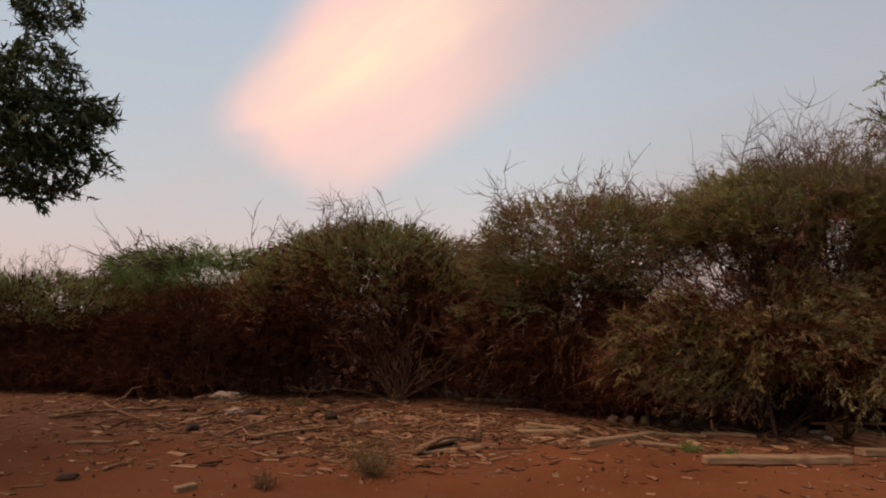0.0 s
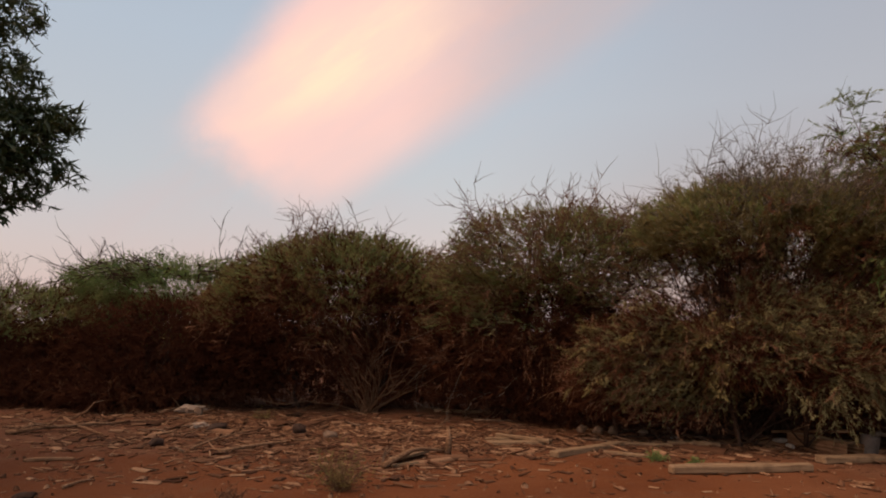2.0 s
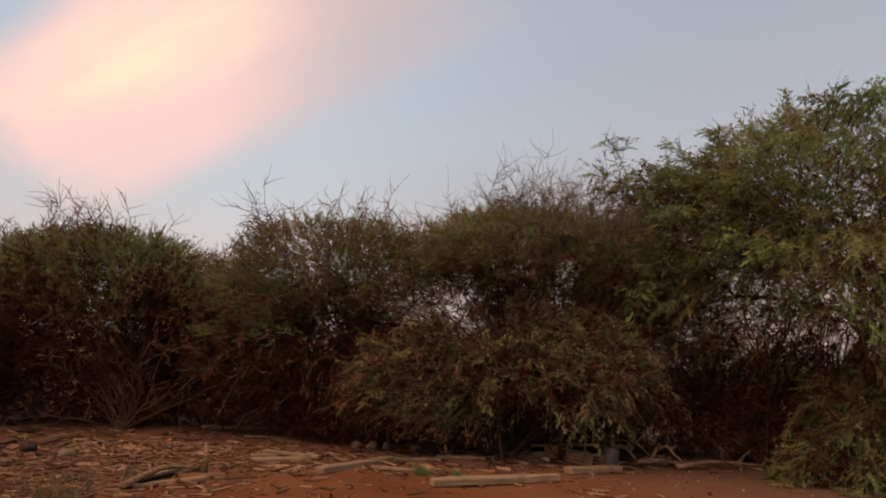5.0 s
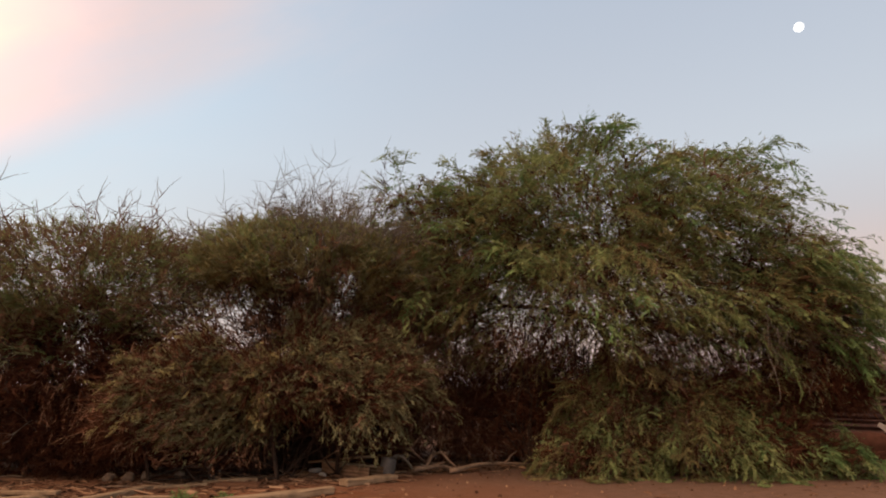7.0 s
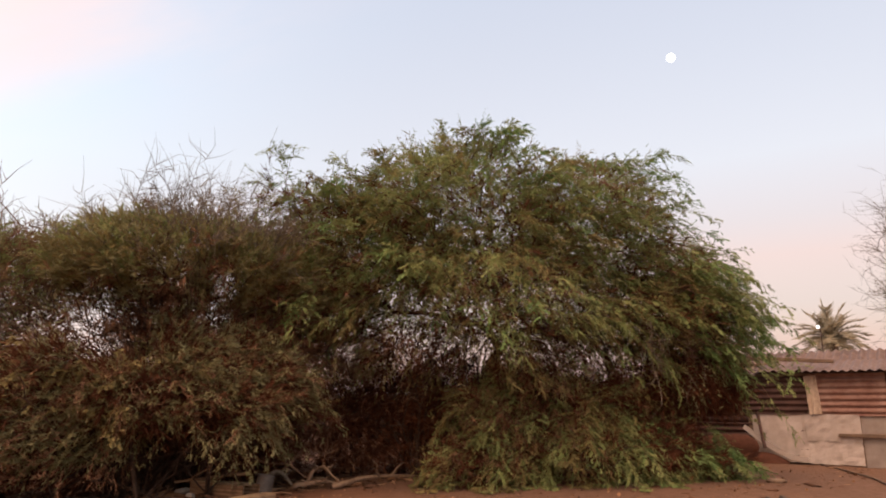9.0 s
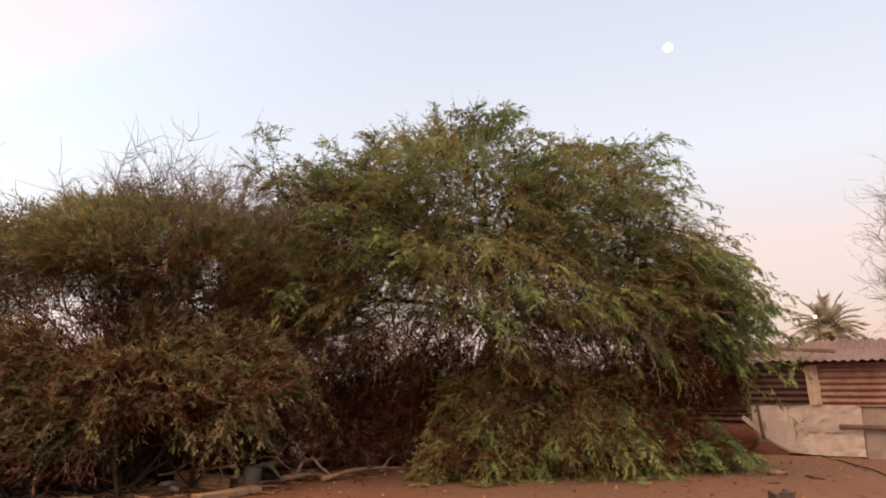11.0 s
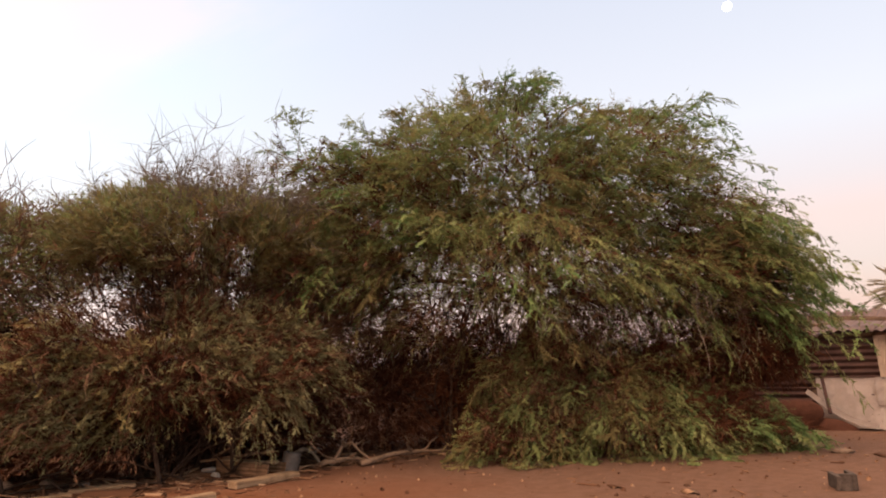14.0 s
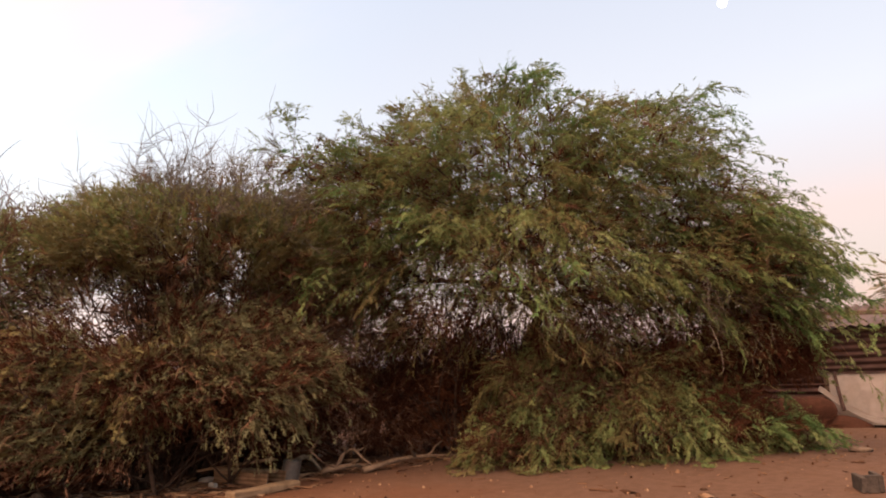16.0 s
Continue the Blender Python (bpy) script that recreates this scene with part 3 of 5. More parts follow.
plant("thorn_tree", "flat-topped green thorn tree behind the shrubs", "tree",
      [(-6.2, 14.6), (-5.9, 14.8)],
      [(-6.3, 14.6, 2.87, 1.5, 1.0, 0.16), (-5.3, 14.7, 2.77, 1.2, 1.0, 0.2), (-7.2, 14.4, 2.6, 1.0, 1.0, 0.25), (-6.2, 14.6, 2.3, 2.0, 1.1, 0.5), (-4.3, 14.9, 2.45, 0.9, 1.0, 0.4), (-6.0, 14.8, 1.2, 2.2, 1.0, 1.0)],
      [inner(1700, below(2.2)), leaves(LEAF_GREEN, 1700, above(1.9), up=0.0, out=0.8, level=0.35, wood=TWIG_BROWN), leaves(LEAF_BRIGHT, 2800, ragged(1.9, 2.95), fill=True, hull=0.9, level=0.5), leaves(LEAF_GREEN, 1200, between(1.2, 2.3), fill=True), leaves(LEAF_GREEN, 500, None, fill=True, blobs=[(-4.6, 14.9, 2.1, 0.8, 0.6, 0.45)]),
       # dark bark on these crown twigs stands in for backlighting
       bare(170, (0.6, 1.2), above(2.5), BARK_DARK, up=0.03, out=1.0, fork=6, level=0.16, r=0.012, jit=0.2)],
      12, targets=420)

plant("low_shrub", "dull green tangled shrub", "shrub",
      [(-9.2, 13.8), (-8.4, 14.0), (-10.2, 13.2)],
      [(-9.0, 13.9, 1.4, 1.7, 1.2, 0.95), (-10.8, 13.4, 1.35, 1.7, 1.3, 1.0), (-7.6, 13.9, 1.3, 1.3, 1.0, 0.95), (-9.2, 13.9, 0.7, 2.8, 1.0, 0.7), (-11.4, 13.2, 0.9, 1.8, 1.0, 1.0)],
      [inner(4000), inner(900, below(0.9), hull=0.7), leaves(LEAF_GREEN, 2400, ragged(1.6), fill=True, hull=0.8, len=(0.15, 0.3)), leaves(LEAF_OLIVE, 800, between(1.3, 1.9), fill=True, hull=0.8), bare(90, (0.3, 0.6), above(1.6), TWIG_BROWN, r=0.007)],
      13, targets=360)

plant("brown_shrub", "leafless reddish brown twiggy shrub", "shrub",
      [(-5.9, 13.1), (-5.2, 13.2), (-4.6, 13.3)],
      [(-5.7, 13.3, 1.25, 1.5, 0.9, 0.9), (-4.4, 13.4, 1.2, 1.1, 0.8, 0.85), (-6.7, 13.4, 1.0, 1.1, 0.8, 0.8), (-5.5, 13.5, 0.5, 2.2, 0.7, 0.5)],
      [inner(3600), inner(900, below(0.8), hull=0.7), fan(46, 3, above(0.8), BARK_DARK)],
      14, targets=260)

plant("thorn_shrub", "open thorn shrub with bare crooked crown twigs", "shrub",
      [(2.4, 12.0), (2.0, 12.2), (2.9, 11.8), (1.4, 12.4)],
      [(1.75, 11.6, 2.95, 1.6, 1.1, 0.75), (2.5, 11.4, 2.85, 0.95, 1.0, 0.85), (0.7, 11.9, 2.5, 0.9, 0.9, 0.65), (1.5, 12.1, 1.4, 2.0, 0.9, 0.9), (3.0, 11.6, 1.1, 1.2, 0.8, 0.7), (1.6, 12.5, 0.6, 2.0, 0.6, 0.6)],
      [inner(3400, ragged(0.0, 1.9)), inner(500, None, blobs=[(2.4, 11.6, 1.7, 0.9, 0.6, 0.5)]), inner(700, None, blobs=[(1.9, 12.4, 2.2, 0.9, 0.5, 0.55)]), inner(700, ragged(1.2, 2.3), LEAF_DRY, 8, hull=0.8), leaves(LEAF_DRY, 500, lambda P: (P[:, 0] > 1.2) & (P[:, 2] < 1.7), fill=True, hull=1.0, droop=0.3, up=-0.2, len=(0.3, 0.7)),
       leaves(LEAF_KHAKI, 1500, above(1.6), fill=True, hull=1.0, level=0.6), leaves(LEAF_OLIVE, 1500, above(2.0), fill=True, up=0.1, out=0.7, level=0.6, wood=TWIG_BROWN, wooded=0.5), leaves(LEAF_GREEN, 1900, above(1.6), fill=True, hull=0.7, up=0.1, out=0.7, level=0.5),
       bare(480, (0.5, 0.95), above(2.0), TWIG_BROWN, up=0.2, out=0.9, r=0.009, jit=0.45, level=0.65, fork=7), bare(110, (0.45, 0.85), above(3.0), TWIG_BROWN, up=0.3, out=0.9, r=0.010, jit=0.5, level=0.75, fork=8),
       bare(70, (0.5, 1.0), below(1.6), TWIG_GREY, twigs="dead_brushwood", up=-0.1, out=0.9, fork=5, jit=0.25, seg=5, droop=0.12)],
      15, targets=620, r_tip=0.006)

plant("tall_shrub", "tall shrub with a dense olive brown dome and bare twigs above", "shrub",
      [(4.6, 10.3), (4.9, 10.5), (4.2, 10.4), (5.3, 10.4)],
      [(4.7, 9.9, 3.15, 1.75, 1.2, 0.66), (3.95, 10.1, 3.0, 0.8, 1.0, 0.42), (5.9, 9.7, 3.05, 1.1, 1.0, 0.66), (6.7, 9.6, 2.9, 0.8, 0.8, 0.75), (4.8, 10.3, 2.2, 1.8, 0.8, 0.75), (6.2, 10.2, 1.9, 1.1, 0.8, 0.8)],
      [inner(200, ragged(2.6, 3.4)), inner(650, ragged(2.3, 3.5), LEAF_DRY, 10, hull=0.3), inner(420, between(1.7, 2.7), LEAF_DRY, 8), inner(600, None, LEAF_DRY, 8, blobs=[(6.2, 9.8, 2.3, 0.9, 0.6, 0.6)]), inner(380, None, LEAF_DRY, 8, blobs=[(5.5, 10.2, 2.35, 1.2, 0.7, 0.5)]), inner(330, None, LEAF_DRY, 8, blobs=[(4.55, 10.3, 2.3, 0.7, 0.5, 0.42)]),
       leaves(LEAF_OLIVE, 3700, ragged(2.85), fill=True, hull=0.8, up=0.6, len=(0.15, 0.32)), leaves(LEAF_KHAKI, 1500, ragged(2.35, 3.3), fill=True, hull=1.0, len=(0.15, 0.35)), leaves(LEAF_GREEN, 1500, ragged(3.15), fill=True, hull=0.9, up=0.5, len=(0.15, 0.3)),
       # paler khaki leaves up here stand in for haze on the dome
       leaves(LEAF_KHAKI, 1400, ragged(2.9), fill=True, hull=1.0, up=0.5), leaves(LEAF_OLIVE, 650, lambda P: (P[:, 0] > 5.2) & (P[:, 2] < 3.0), fill=True, hull=0.9),
       fan(110, 4, above(2.4), BARK_DARK, len=(0.6, 0.95), up=0.12, r=0.013, jit=0.16, fork=7), bare(560, (0.35, 0.75), between(1.3, 2.9), TWIG_BROWN, twigs="dead_brushwood", up=0.6, r=0.006, fork=5, seg=4), fan(60, 4, lambda P: (P[:, 0] < 4.6) & (P[:, 2] > 2.2), BARK_DARK, len=(0.7, 1.0), up=0.1, r=0.011, jit=0.14, fork=8), bare(160, (0.4, 0.8), lambda P: (P[:, 0] < 4.8) & (P[:, 2] > 1.6) & (P[:, 2] < 2.9), BARK_DARK, twigs="dead_brushwood", up=0.5, r=0.006, fork=6, seg=4, jit=0.35),
       bare(230, (0.6, 1.1), lambda P: (P[:, 2] > 3.2) & (P[:, 0] > 4.0) & (P[:, 0] < 5.8), TWIG_GREY, up=0.9, out=0.4, r=0.0066, fork=13, jit=0.36, wild=0.4, seg=5), bare(330, (0.3, 0.65), above(3.1), up=0.55, out=0.6, r=0.006, fork=10, jit=0.4, wild=0.5, seg=4)],
      16, targets=700, r_tip=0.0042, shell=0.2)

plant("khaki_shrub", "khaki leafed low shrub with drooping pale twigs", "shrub",
      [(4.3, 9.75), (4.6, 9.9), (3.4, 10.1), (5.2, 9.7), (2.7, 10.4)],
      [(4.4, 9.4, 1.35, 1.0, 0.6, 0.4), (5.2, 9.2, 1.3, 0.7, 0.6, 0.5), (2.9, 9.95, 1.3, 0.8, 0.6, 0.5), (4.9, 9.4, 1.8, 0.6, 0.5, 0.35), (3.8, 9.6, 1.5, 0.55, 0.5, 0.3), (5.7, 9.1, 1.65, 0.45, 0.45, 0.4), (2.4, 10.2, 0.9, 0.5, 0.5, 0.4), (4.5, 9.5, 2.05, 0.32, 0.35, 0.32), (5.35, 9.3, 2.0, 0.38, 0.4, 0.32), (3.15, 9.8, 1.75, 0.35, 0.4, 0.3), (6.1, 9.2, 1.35, 0.4, 0.4, 0.35)],
      # browner, duller leaves at low x paint the shrub's shaded side
      [inner(2400, None, hull=0.0), inner(400, lambda P: P[:, 0] < 4.4, LEAF_SHADE_BROWN, 9, hull=0.6), inner(400, above(0.9), LEAF_DRY, 8, hull=0.8),
       plumes(LEAF_KHAKI, 2600, lambda P: (P[:, 2] > 1.0) & (P[:, 0] > 4.0), plume=(0.25, 0.6), sag=0.45, spray=14, len=(0.10, 0.22), per=16, leaf=(0.032, 0.012), wild=0.6),
       leaves(LEAF_KHAKI, 3600, ragged(0.9), fill=True, hull=1.0, len=(0.12, 0.28), up=0.1, droop=0.1), leaves(LEAF_DRY, 500, ragged(0.7), fill=True, hull=1.0, len=(0.12, 0.28), up=0.1, droop=0.1),
       plumes(LEAF_KHAKI, 500, lambda P: (P[:, 2] < 1.0) & (P[:, 0] > 4.6), plume=(0.25, 0.5), sag=0.6, spray=14, up=0.0, len=(0.10, 0.22), per=16, leaf=(0.032, 0.012), wild=0.6),
       dry(500, lambda P: P[:, 0] < 4.8, up=-0.1, droop=0.15), plumes(LEAF_OLIVE, 1500, lambda P: (P[:, 0] < 4.4) & (P[:, 2] > 0.8), "olive_foliage", "duller leaves with shade put into their colour on one side", plume=(0.25, 0.6), sag=0.4, spray=14, len=(0.10, 0.24), per=18, leaf=(0.035, 0.0125), wild=0.6),
       bare(120, (0.4, 0.8), between(0.8, 1.9), TWIG_BROWN, twigs="dead_brushwood", up=-0.1, out=1.0, fork=6, jit=0.25, seg=5, droop=0.12),
       leaves(LEAF_KHAKI, 800, None, fill=True, hull=1.0, blobs=[(3.4, 9.9, 1.0, 1.1, 0.5, 0.45)], droop=0.1), leaves(LEAF_DRY, 250, None, fill=True, hull=1.0, blobs=[(3.4, 9.9, 0.85, 1.1, 0.5, 0.5)], droop=0.15),
       fan(14, 5, None, BARK_DARK, r=0.016, jit=0.2)],
      17, targets=520, r_tip=0.0045)

# dark brush added in place of shade under the front shrubs and along the thicket's foot
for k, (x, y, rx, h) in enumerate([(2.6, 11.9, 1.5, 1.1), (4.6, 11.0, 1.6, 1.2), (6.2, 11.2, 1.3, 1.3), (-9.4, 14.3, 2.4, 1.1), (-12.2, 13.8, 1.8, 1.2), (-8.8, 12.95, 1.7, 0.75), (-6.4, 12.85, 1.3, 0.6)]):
    plant("undergrowth", "dark brush fill in place of shade under the shrubs", "shrub", [(x, y), (x + 0.4, y + 0.1)], [(x, y, h * 0.5, rx, 0.6, h * 0.55)],
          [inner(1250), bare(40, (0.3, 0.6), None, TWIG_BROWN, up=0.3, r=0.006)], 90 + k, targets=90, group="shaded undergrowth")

# the big feathery tree
H_BLOBS = [(9.0, 8.5, 4.35, 1.9, 1.7, 1.3), (10.3, 6.8, 4.25, 1.35, 1.35, 1.05), (7.7, 9.2, 3.65, 1.7, 1.3, 1.0), (9.2, 7.3, 2.95, 1.9, 1.2, 0.8),
           (11.2, 5.7, 2.55, 1.0, 1.0, 0.65), (11.1, 5.8, 3.4, 0.9, 0.8, 0.55), (11.4, 5.5, 2.15, 0.65, 0.7, 0.4), (10.9, 6.2, 2.7, 1.0, 0.9, 0.7), (6.9, 9.3, 2.9, 1.0, 0.8, 0.6), (6.7, 9.5, 3.75, 0.9, 0.7, 0.35), (6.05, 9.3, 4.35, 0.75, 0.5, 0.16), (7.4, 9.1, 4.45, 0.8, 0.7, 0.28)]
LOW = [(8.6, 9.0, 2.2, 1.3, 0.8, 0.6), (10.2, 7.4, 1.9, 1.5, 0.8, 0.7), (11.4, 6.4, 1.6, 1.0, 0.8, 0.6)]
plant("feathery_tree", "large spreading tree with drooping feathery green fronds", "tree",
      [(9.3, 8.9), (9.1, 9.1), (9.7, 8.7), (8.7, 9.3)], H_BLOBS,
      # the darkest fill stands in for shade inside and under the crown
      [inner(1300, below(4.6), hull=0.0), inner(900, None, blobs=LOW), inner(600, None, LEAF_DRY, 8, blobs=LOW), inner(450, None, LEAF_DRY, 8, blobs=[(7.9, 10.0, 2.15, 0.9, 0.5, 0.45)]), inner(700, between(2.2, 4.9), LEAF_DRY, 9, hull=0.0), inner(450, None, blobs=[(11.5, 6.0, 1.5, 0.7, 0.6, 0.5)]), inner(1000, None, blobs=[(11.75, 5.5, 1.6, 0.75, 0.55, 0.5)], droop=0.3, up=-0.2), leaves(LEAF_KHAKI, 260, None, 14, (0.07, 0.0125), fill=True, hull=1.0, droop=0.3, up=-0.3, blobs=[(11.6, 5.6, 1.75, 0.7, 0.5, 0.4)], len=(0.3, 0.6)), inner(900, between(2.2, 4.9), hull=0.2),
       leaves(LEAF_OLIVE, 3400, above(2.1), 20, (0.105, 0.014), fill=True, hull=0.2, droop=0.2, len=(0.3, 0.55), up=0.0, spread=0.5), leaves(LEAF_GREEN, 3600, above(2.4), 20, (0.085, 0.0125), fill=True, hull=0.7, droop=0.2, len=(0.3, 0.55), up=0.0, spread=0.5, lean=(0.2, -0.2, 0)),
       leaves(LEAF_GREEN, 1500, None, 20, (0.11, 0.014), fill=True, blobs=H_BLOBS[:2], hull=0.0, droop=0.2, len=(0.3, 0.55), up=0.0, spread=0.5),
       leaves(LEAF_OLIVE, 1200, None, 16, (0.085, 0.0125), fill=True, blobs=LOW, hull=0.8, droop=0.2, len=(0.3, 0.6)),
       plumes(LEAF_GREEN, 4800, above(1.9), lean=(0.3, -0.3, 0)), plumes(LEAF_GREEN, 1800, lambda P: (P[:, 2] < 3.4) & (P[:, 2] > 1.6) & (P[:, 0] > 9.0), lean=(0.15, -0.2, 0)),
       plumes(LEAF_OLIVE, 2000, lambda P: (P[:, 0] < 9.8) & (P[:, 2] > 2.2), "olive_foliage", "browner older fronds", lean=(0.15, -0.25, 0)),
       plumes(LEAF_BRIGHT, 2200, lambda P: (P[:, 2] > 2.6) | (P[:, 0] > 10.6), "fresh_foliage", "brighter young fronds", lean=(0.25, -0.25, 0)),
       plumes(LEAF_BRIGHT, 1500, lambda P: (P[:, 0] > 10.7) & (P[:, 2] > 1.9) & (P[:, 2] < 3.4), "fresh_foliage", "brighter young fronds", lean=(0.2, -0.2, 0), plume=(0.45, 0.8), sag=0.5),
       plumes(LEAF_GREEN, 1100, lambda P: (P[:, 0] > 10.4) & (P[:, 2] > 2.9) & (P[:, 2] < 4.3), lean=(0.5, -0.4, 0), plume=(0.8, 1.3), sag=0.55, spray=12, wild=0.2),
       plumes(LEAF_GREEN, 1200, above(5.0), "top_frond", "thin arching shoots at the crown", lean=(0.45, -0.45, 0), up=1.0, out=0.3, plume=(0.6, 1.2), sag=0.5, spray=9, wild=0.4, len=(0.08, 0.20), per=14, bough_r=0.010, wood=BARK_DARK, wooded=0.4),
       plumes(LEAF_GREEN, 500, lambda P: (P[:, 0] < 8.0) & (P[:, 2] > 3.6), "top_frond", "thin arching shoots at the crown", lean=(-0.4, -0.2, 0), up=0.45, out=0.5, plume=(0.6, 1.1), sag=0.4, spray=11, wild=0.35, len=(0.10, 0.24), per=16, bough_r=0.010, wood=BARK_DARK),
       fan(60, 4, lambda P: (P[:, 2] > 2.2) & (P[:, 2] < 4.4) & (P[:, 1] > 7.8) & (P[:, 0] > 7.6), BARK_DARK, len=(0.6, 0.95), up=0.15, r=0.018, fork=6, jit=0.2),
       bare(520, (0.4, 0.8), between(1.5, 2.8), BARK_DARK, twigs="dead_brushwood", up=0.0, out=0.4, r=0.006, fork=4, jit=0.25, seg=4),
       bare(70, (0.5, 0.9), lambda P: (P[:, 2] < 2.5) & (P[:, 0] > 10.0), TWIG_GREY, twigs="dead_brushwood", up=-0.4, out=0.6, r=0.007, fork=4, jit=0.4, seg=5, droop=0.2)],
      18, targets=900, r_tip=0.0055, shell=0.35)

plant("trailing_thicket", "green feathery branches trailing on the sand", "shrub",
      [(9.8, 7.9), (10.4, 7.2), (9.3, 8.3), (11.2, 6.5)],
      [(8.5, 7.9, 0.3, 0.6, 0.5, 0.3), (9.2, 7.6, 0.55, 0.8, 0.6, 0.55), (9.8, 7.6, 1.15, 1.0, 0.5, 0.55), (10.3, 6.8, 0.6, 1.0, 0.7, 0.6), (10.7, 6.8, 1.1, 0.8, 0.5, 0.5), (11.1, 6.1, 0.5, 0.9, 0.7, 0.45), (11.6, 5.65, 0.3, 0.6, 0.5, 0.25), (9.7, 8.0, 1.2, 1.2, 0.5, 0.5)],
      [inner(2300, None, hull=0.3), plumes(LEAF_GREEN, 2200, None, plume=(0.4, 0.8), up=0.1, sag=0.8, wild=0.4), plumes(LEAF_OLIVE, 1500, lambda P: P[:, 0] < 10.6, plume=(0.4, 0.8), up=0.05, sag=0.8, wild=0.4), dry(900, lambda P: P[:, 0] < 9.8),
       plumes(LEAF_BRIGHT, 1000, lambda P: (P[:, 0] > 10.4) & (P[:, 2] < 1.0), "fresh_foliage", "brighter young fronds", plume=(0.4, 0.7), up=0.15, sag=0.7, wild=0.4),
       leaves(LEAF_GREEN, 1500, None, 18, (0.07, 0.0125), fill=True, hull=0.9, droop=0.3, up=-0.3, len=(0.3, 0.6)), leaves(LEAF_OLIVE, 900, lambda P: P[:, 0] < 10.4, 18, (0.07, 0.0125), fill=True, hull=0.9, droop=0.3, up=-0.3, len=(0.3, 0.6)),
       bare(200, (0.3, 0.6), lambda P: P[:, 0] < 9.9, TWIG_BROWN, twigs="dead_brushwood", up=-0.1, r=0.005, fork=3)],
      19, targets=460)

# dark fill among the dead branches paints the shaded hollow under the tree
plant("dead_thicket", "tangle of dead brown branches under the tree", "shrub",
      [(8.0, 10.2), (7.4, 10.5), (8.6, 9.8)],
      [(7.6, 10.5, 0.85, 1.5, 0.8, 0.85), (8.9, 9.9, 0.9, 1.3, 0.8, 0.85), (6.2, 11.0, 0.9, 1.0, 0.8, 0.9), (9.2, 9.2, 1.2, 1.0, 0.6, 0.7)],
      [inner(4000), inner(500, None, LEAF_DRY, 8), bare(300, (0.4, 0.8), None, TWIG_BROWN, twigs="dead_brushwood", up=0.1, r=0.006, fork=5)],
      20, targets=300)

# the thicket goes on behind, its dark brown fill standing in for shade
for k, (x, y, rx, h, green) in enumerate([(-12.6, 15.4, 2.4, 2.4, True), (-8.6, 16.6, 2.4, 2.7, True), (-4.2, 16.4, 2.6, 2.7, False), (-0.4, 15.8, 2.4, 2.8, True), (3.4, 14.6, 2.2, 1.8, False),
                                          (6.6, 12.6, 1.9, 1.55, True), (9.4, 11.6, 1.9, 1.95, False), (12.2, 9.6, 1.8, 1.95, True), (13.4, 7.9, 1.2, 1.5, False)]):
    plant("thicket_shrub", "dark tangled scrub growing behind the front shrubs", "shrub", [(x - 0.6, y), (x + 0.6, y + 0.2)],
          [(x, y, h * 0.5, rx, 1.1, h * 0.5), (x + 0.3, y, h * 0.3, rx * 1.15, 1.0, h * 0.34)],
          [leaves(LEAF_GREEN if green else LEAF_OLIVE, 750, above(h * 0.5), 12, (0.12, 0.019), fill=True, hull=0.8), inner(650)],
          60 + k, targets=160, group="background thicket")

LEFT_CROWN = [(-5.75, 7.9, 4.6, 0.5, 0.6, 0.42), (-5.6, 7.95, 3.95, 0.5, 0.6, 0.4), (-5.2, 8.2, 4.25, 0.22, 0.25, 0.15), (-5.65, 7.95, 3.4, 0.55, 0.6, 0.38), (-4.95, 8.2, 3.52, 0.18, 0.2, 0.14), (-4.85, 8.1, 4.15, 0.14, 0.2, 0.12), (-5.75, 8.0, 5.55, 0.4, 0.4, 0.25)]
plant("broadleaf_tree", "dark green broadleaf tree with hanging leaf clusters", "tree",
      [(-8.2, 7.4)],
      # the far crown lobes are unseen, added to shade ground and shrubs nearby
      [*LEFT_CROWN, (-6.9, 7.6, 4.3, 0.9, 1.3, 0.9), (-8.4, 7.3, 5.0, 2.0, 2.0, 1.8), (-10.2, 8.4, 4.8, 2.4, 2.2, 2.0), (-7.2, 4.4, 4.9, 2.4, 2.2, 1.6), (-7.6, 1.8, 4.9, 2.4, 2.2, 1.5), (-11.2, 6.0, 4.8, 2.4, 2.2, 1.8), (-12.4, 11.0, 5.2, 2.6, 2.4, 1.9)],
      [dict(n=8500, len=(0.15, 0.35), up=0.1, out=0.6, wild=0.6, part="foliage", mat=LEAF_DARK, per=7, leaf=(0.14, 0.045), seg=3, follow=0.5, spread=0.7, hang=0.2, droop=0.08, wooded=0.15),
       dict(n=1000, fill=True, hull=0.7, blobs=LEFT_CROWN, len=(0.12, 0.26), up=0.1, out=0.3, wild=0.8, part="foliage", mat=LEAF_DARK, per=12, leaf=(0.11, 0.028), seg=3, follow=0.5, spread=0.7, hang=0.2, droop=0.08, wooded=0.3)],
      21, targets=700, r_tip=0.006, trunk_r=0.16)

for k, (x, y, h) in enumerate([(-17.5, 27.0, 3.8), (-15.2, 28.5, 4.0), (-13.6, 30.5, 3.9), (-20.5, 26.0, 3.7)]):
    plant("bare_tree", "distant leafless grey tree above the scrub", "tree", [(x, y), (x + 0.3, y)],
          [(x, y, h * 0.68, 1.9, 1.5, h * 0.32)],
          [dict(n=190, len=(0.5, 0.9), up=0.9, out=0.3, twigs="brushwood", wood=TWIG_GREY, r=0.010, fork=3, seg=3)],
          30 + k, targets=120, r_tip=0.011, group="distant bare trees")

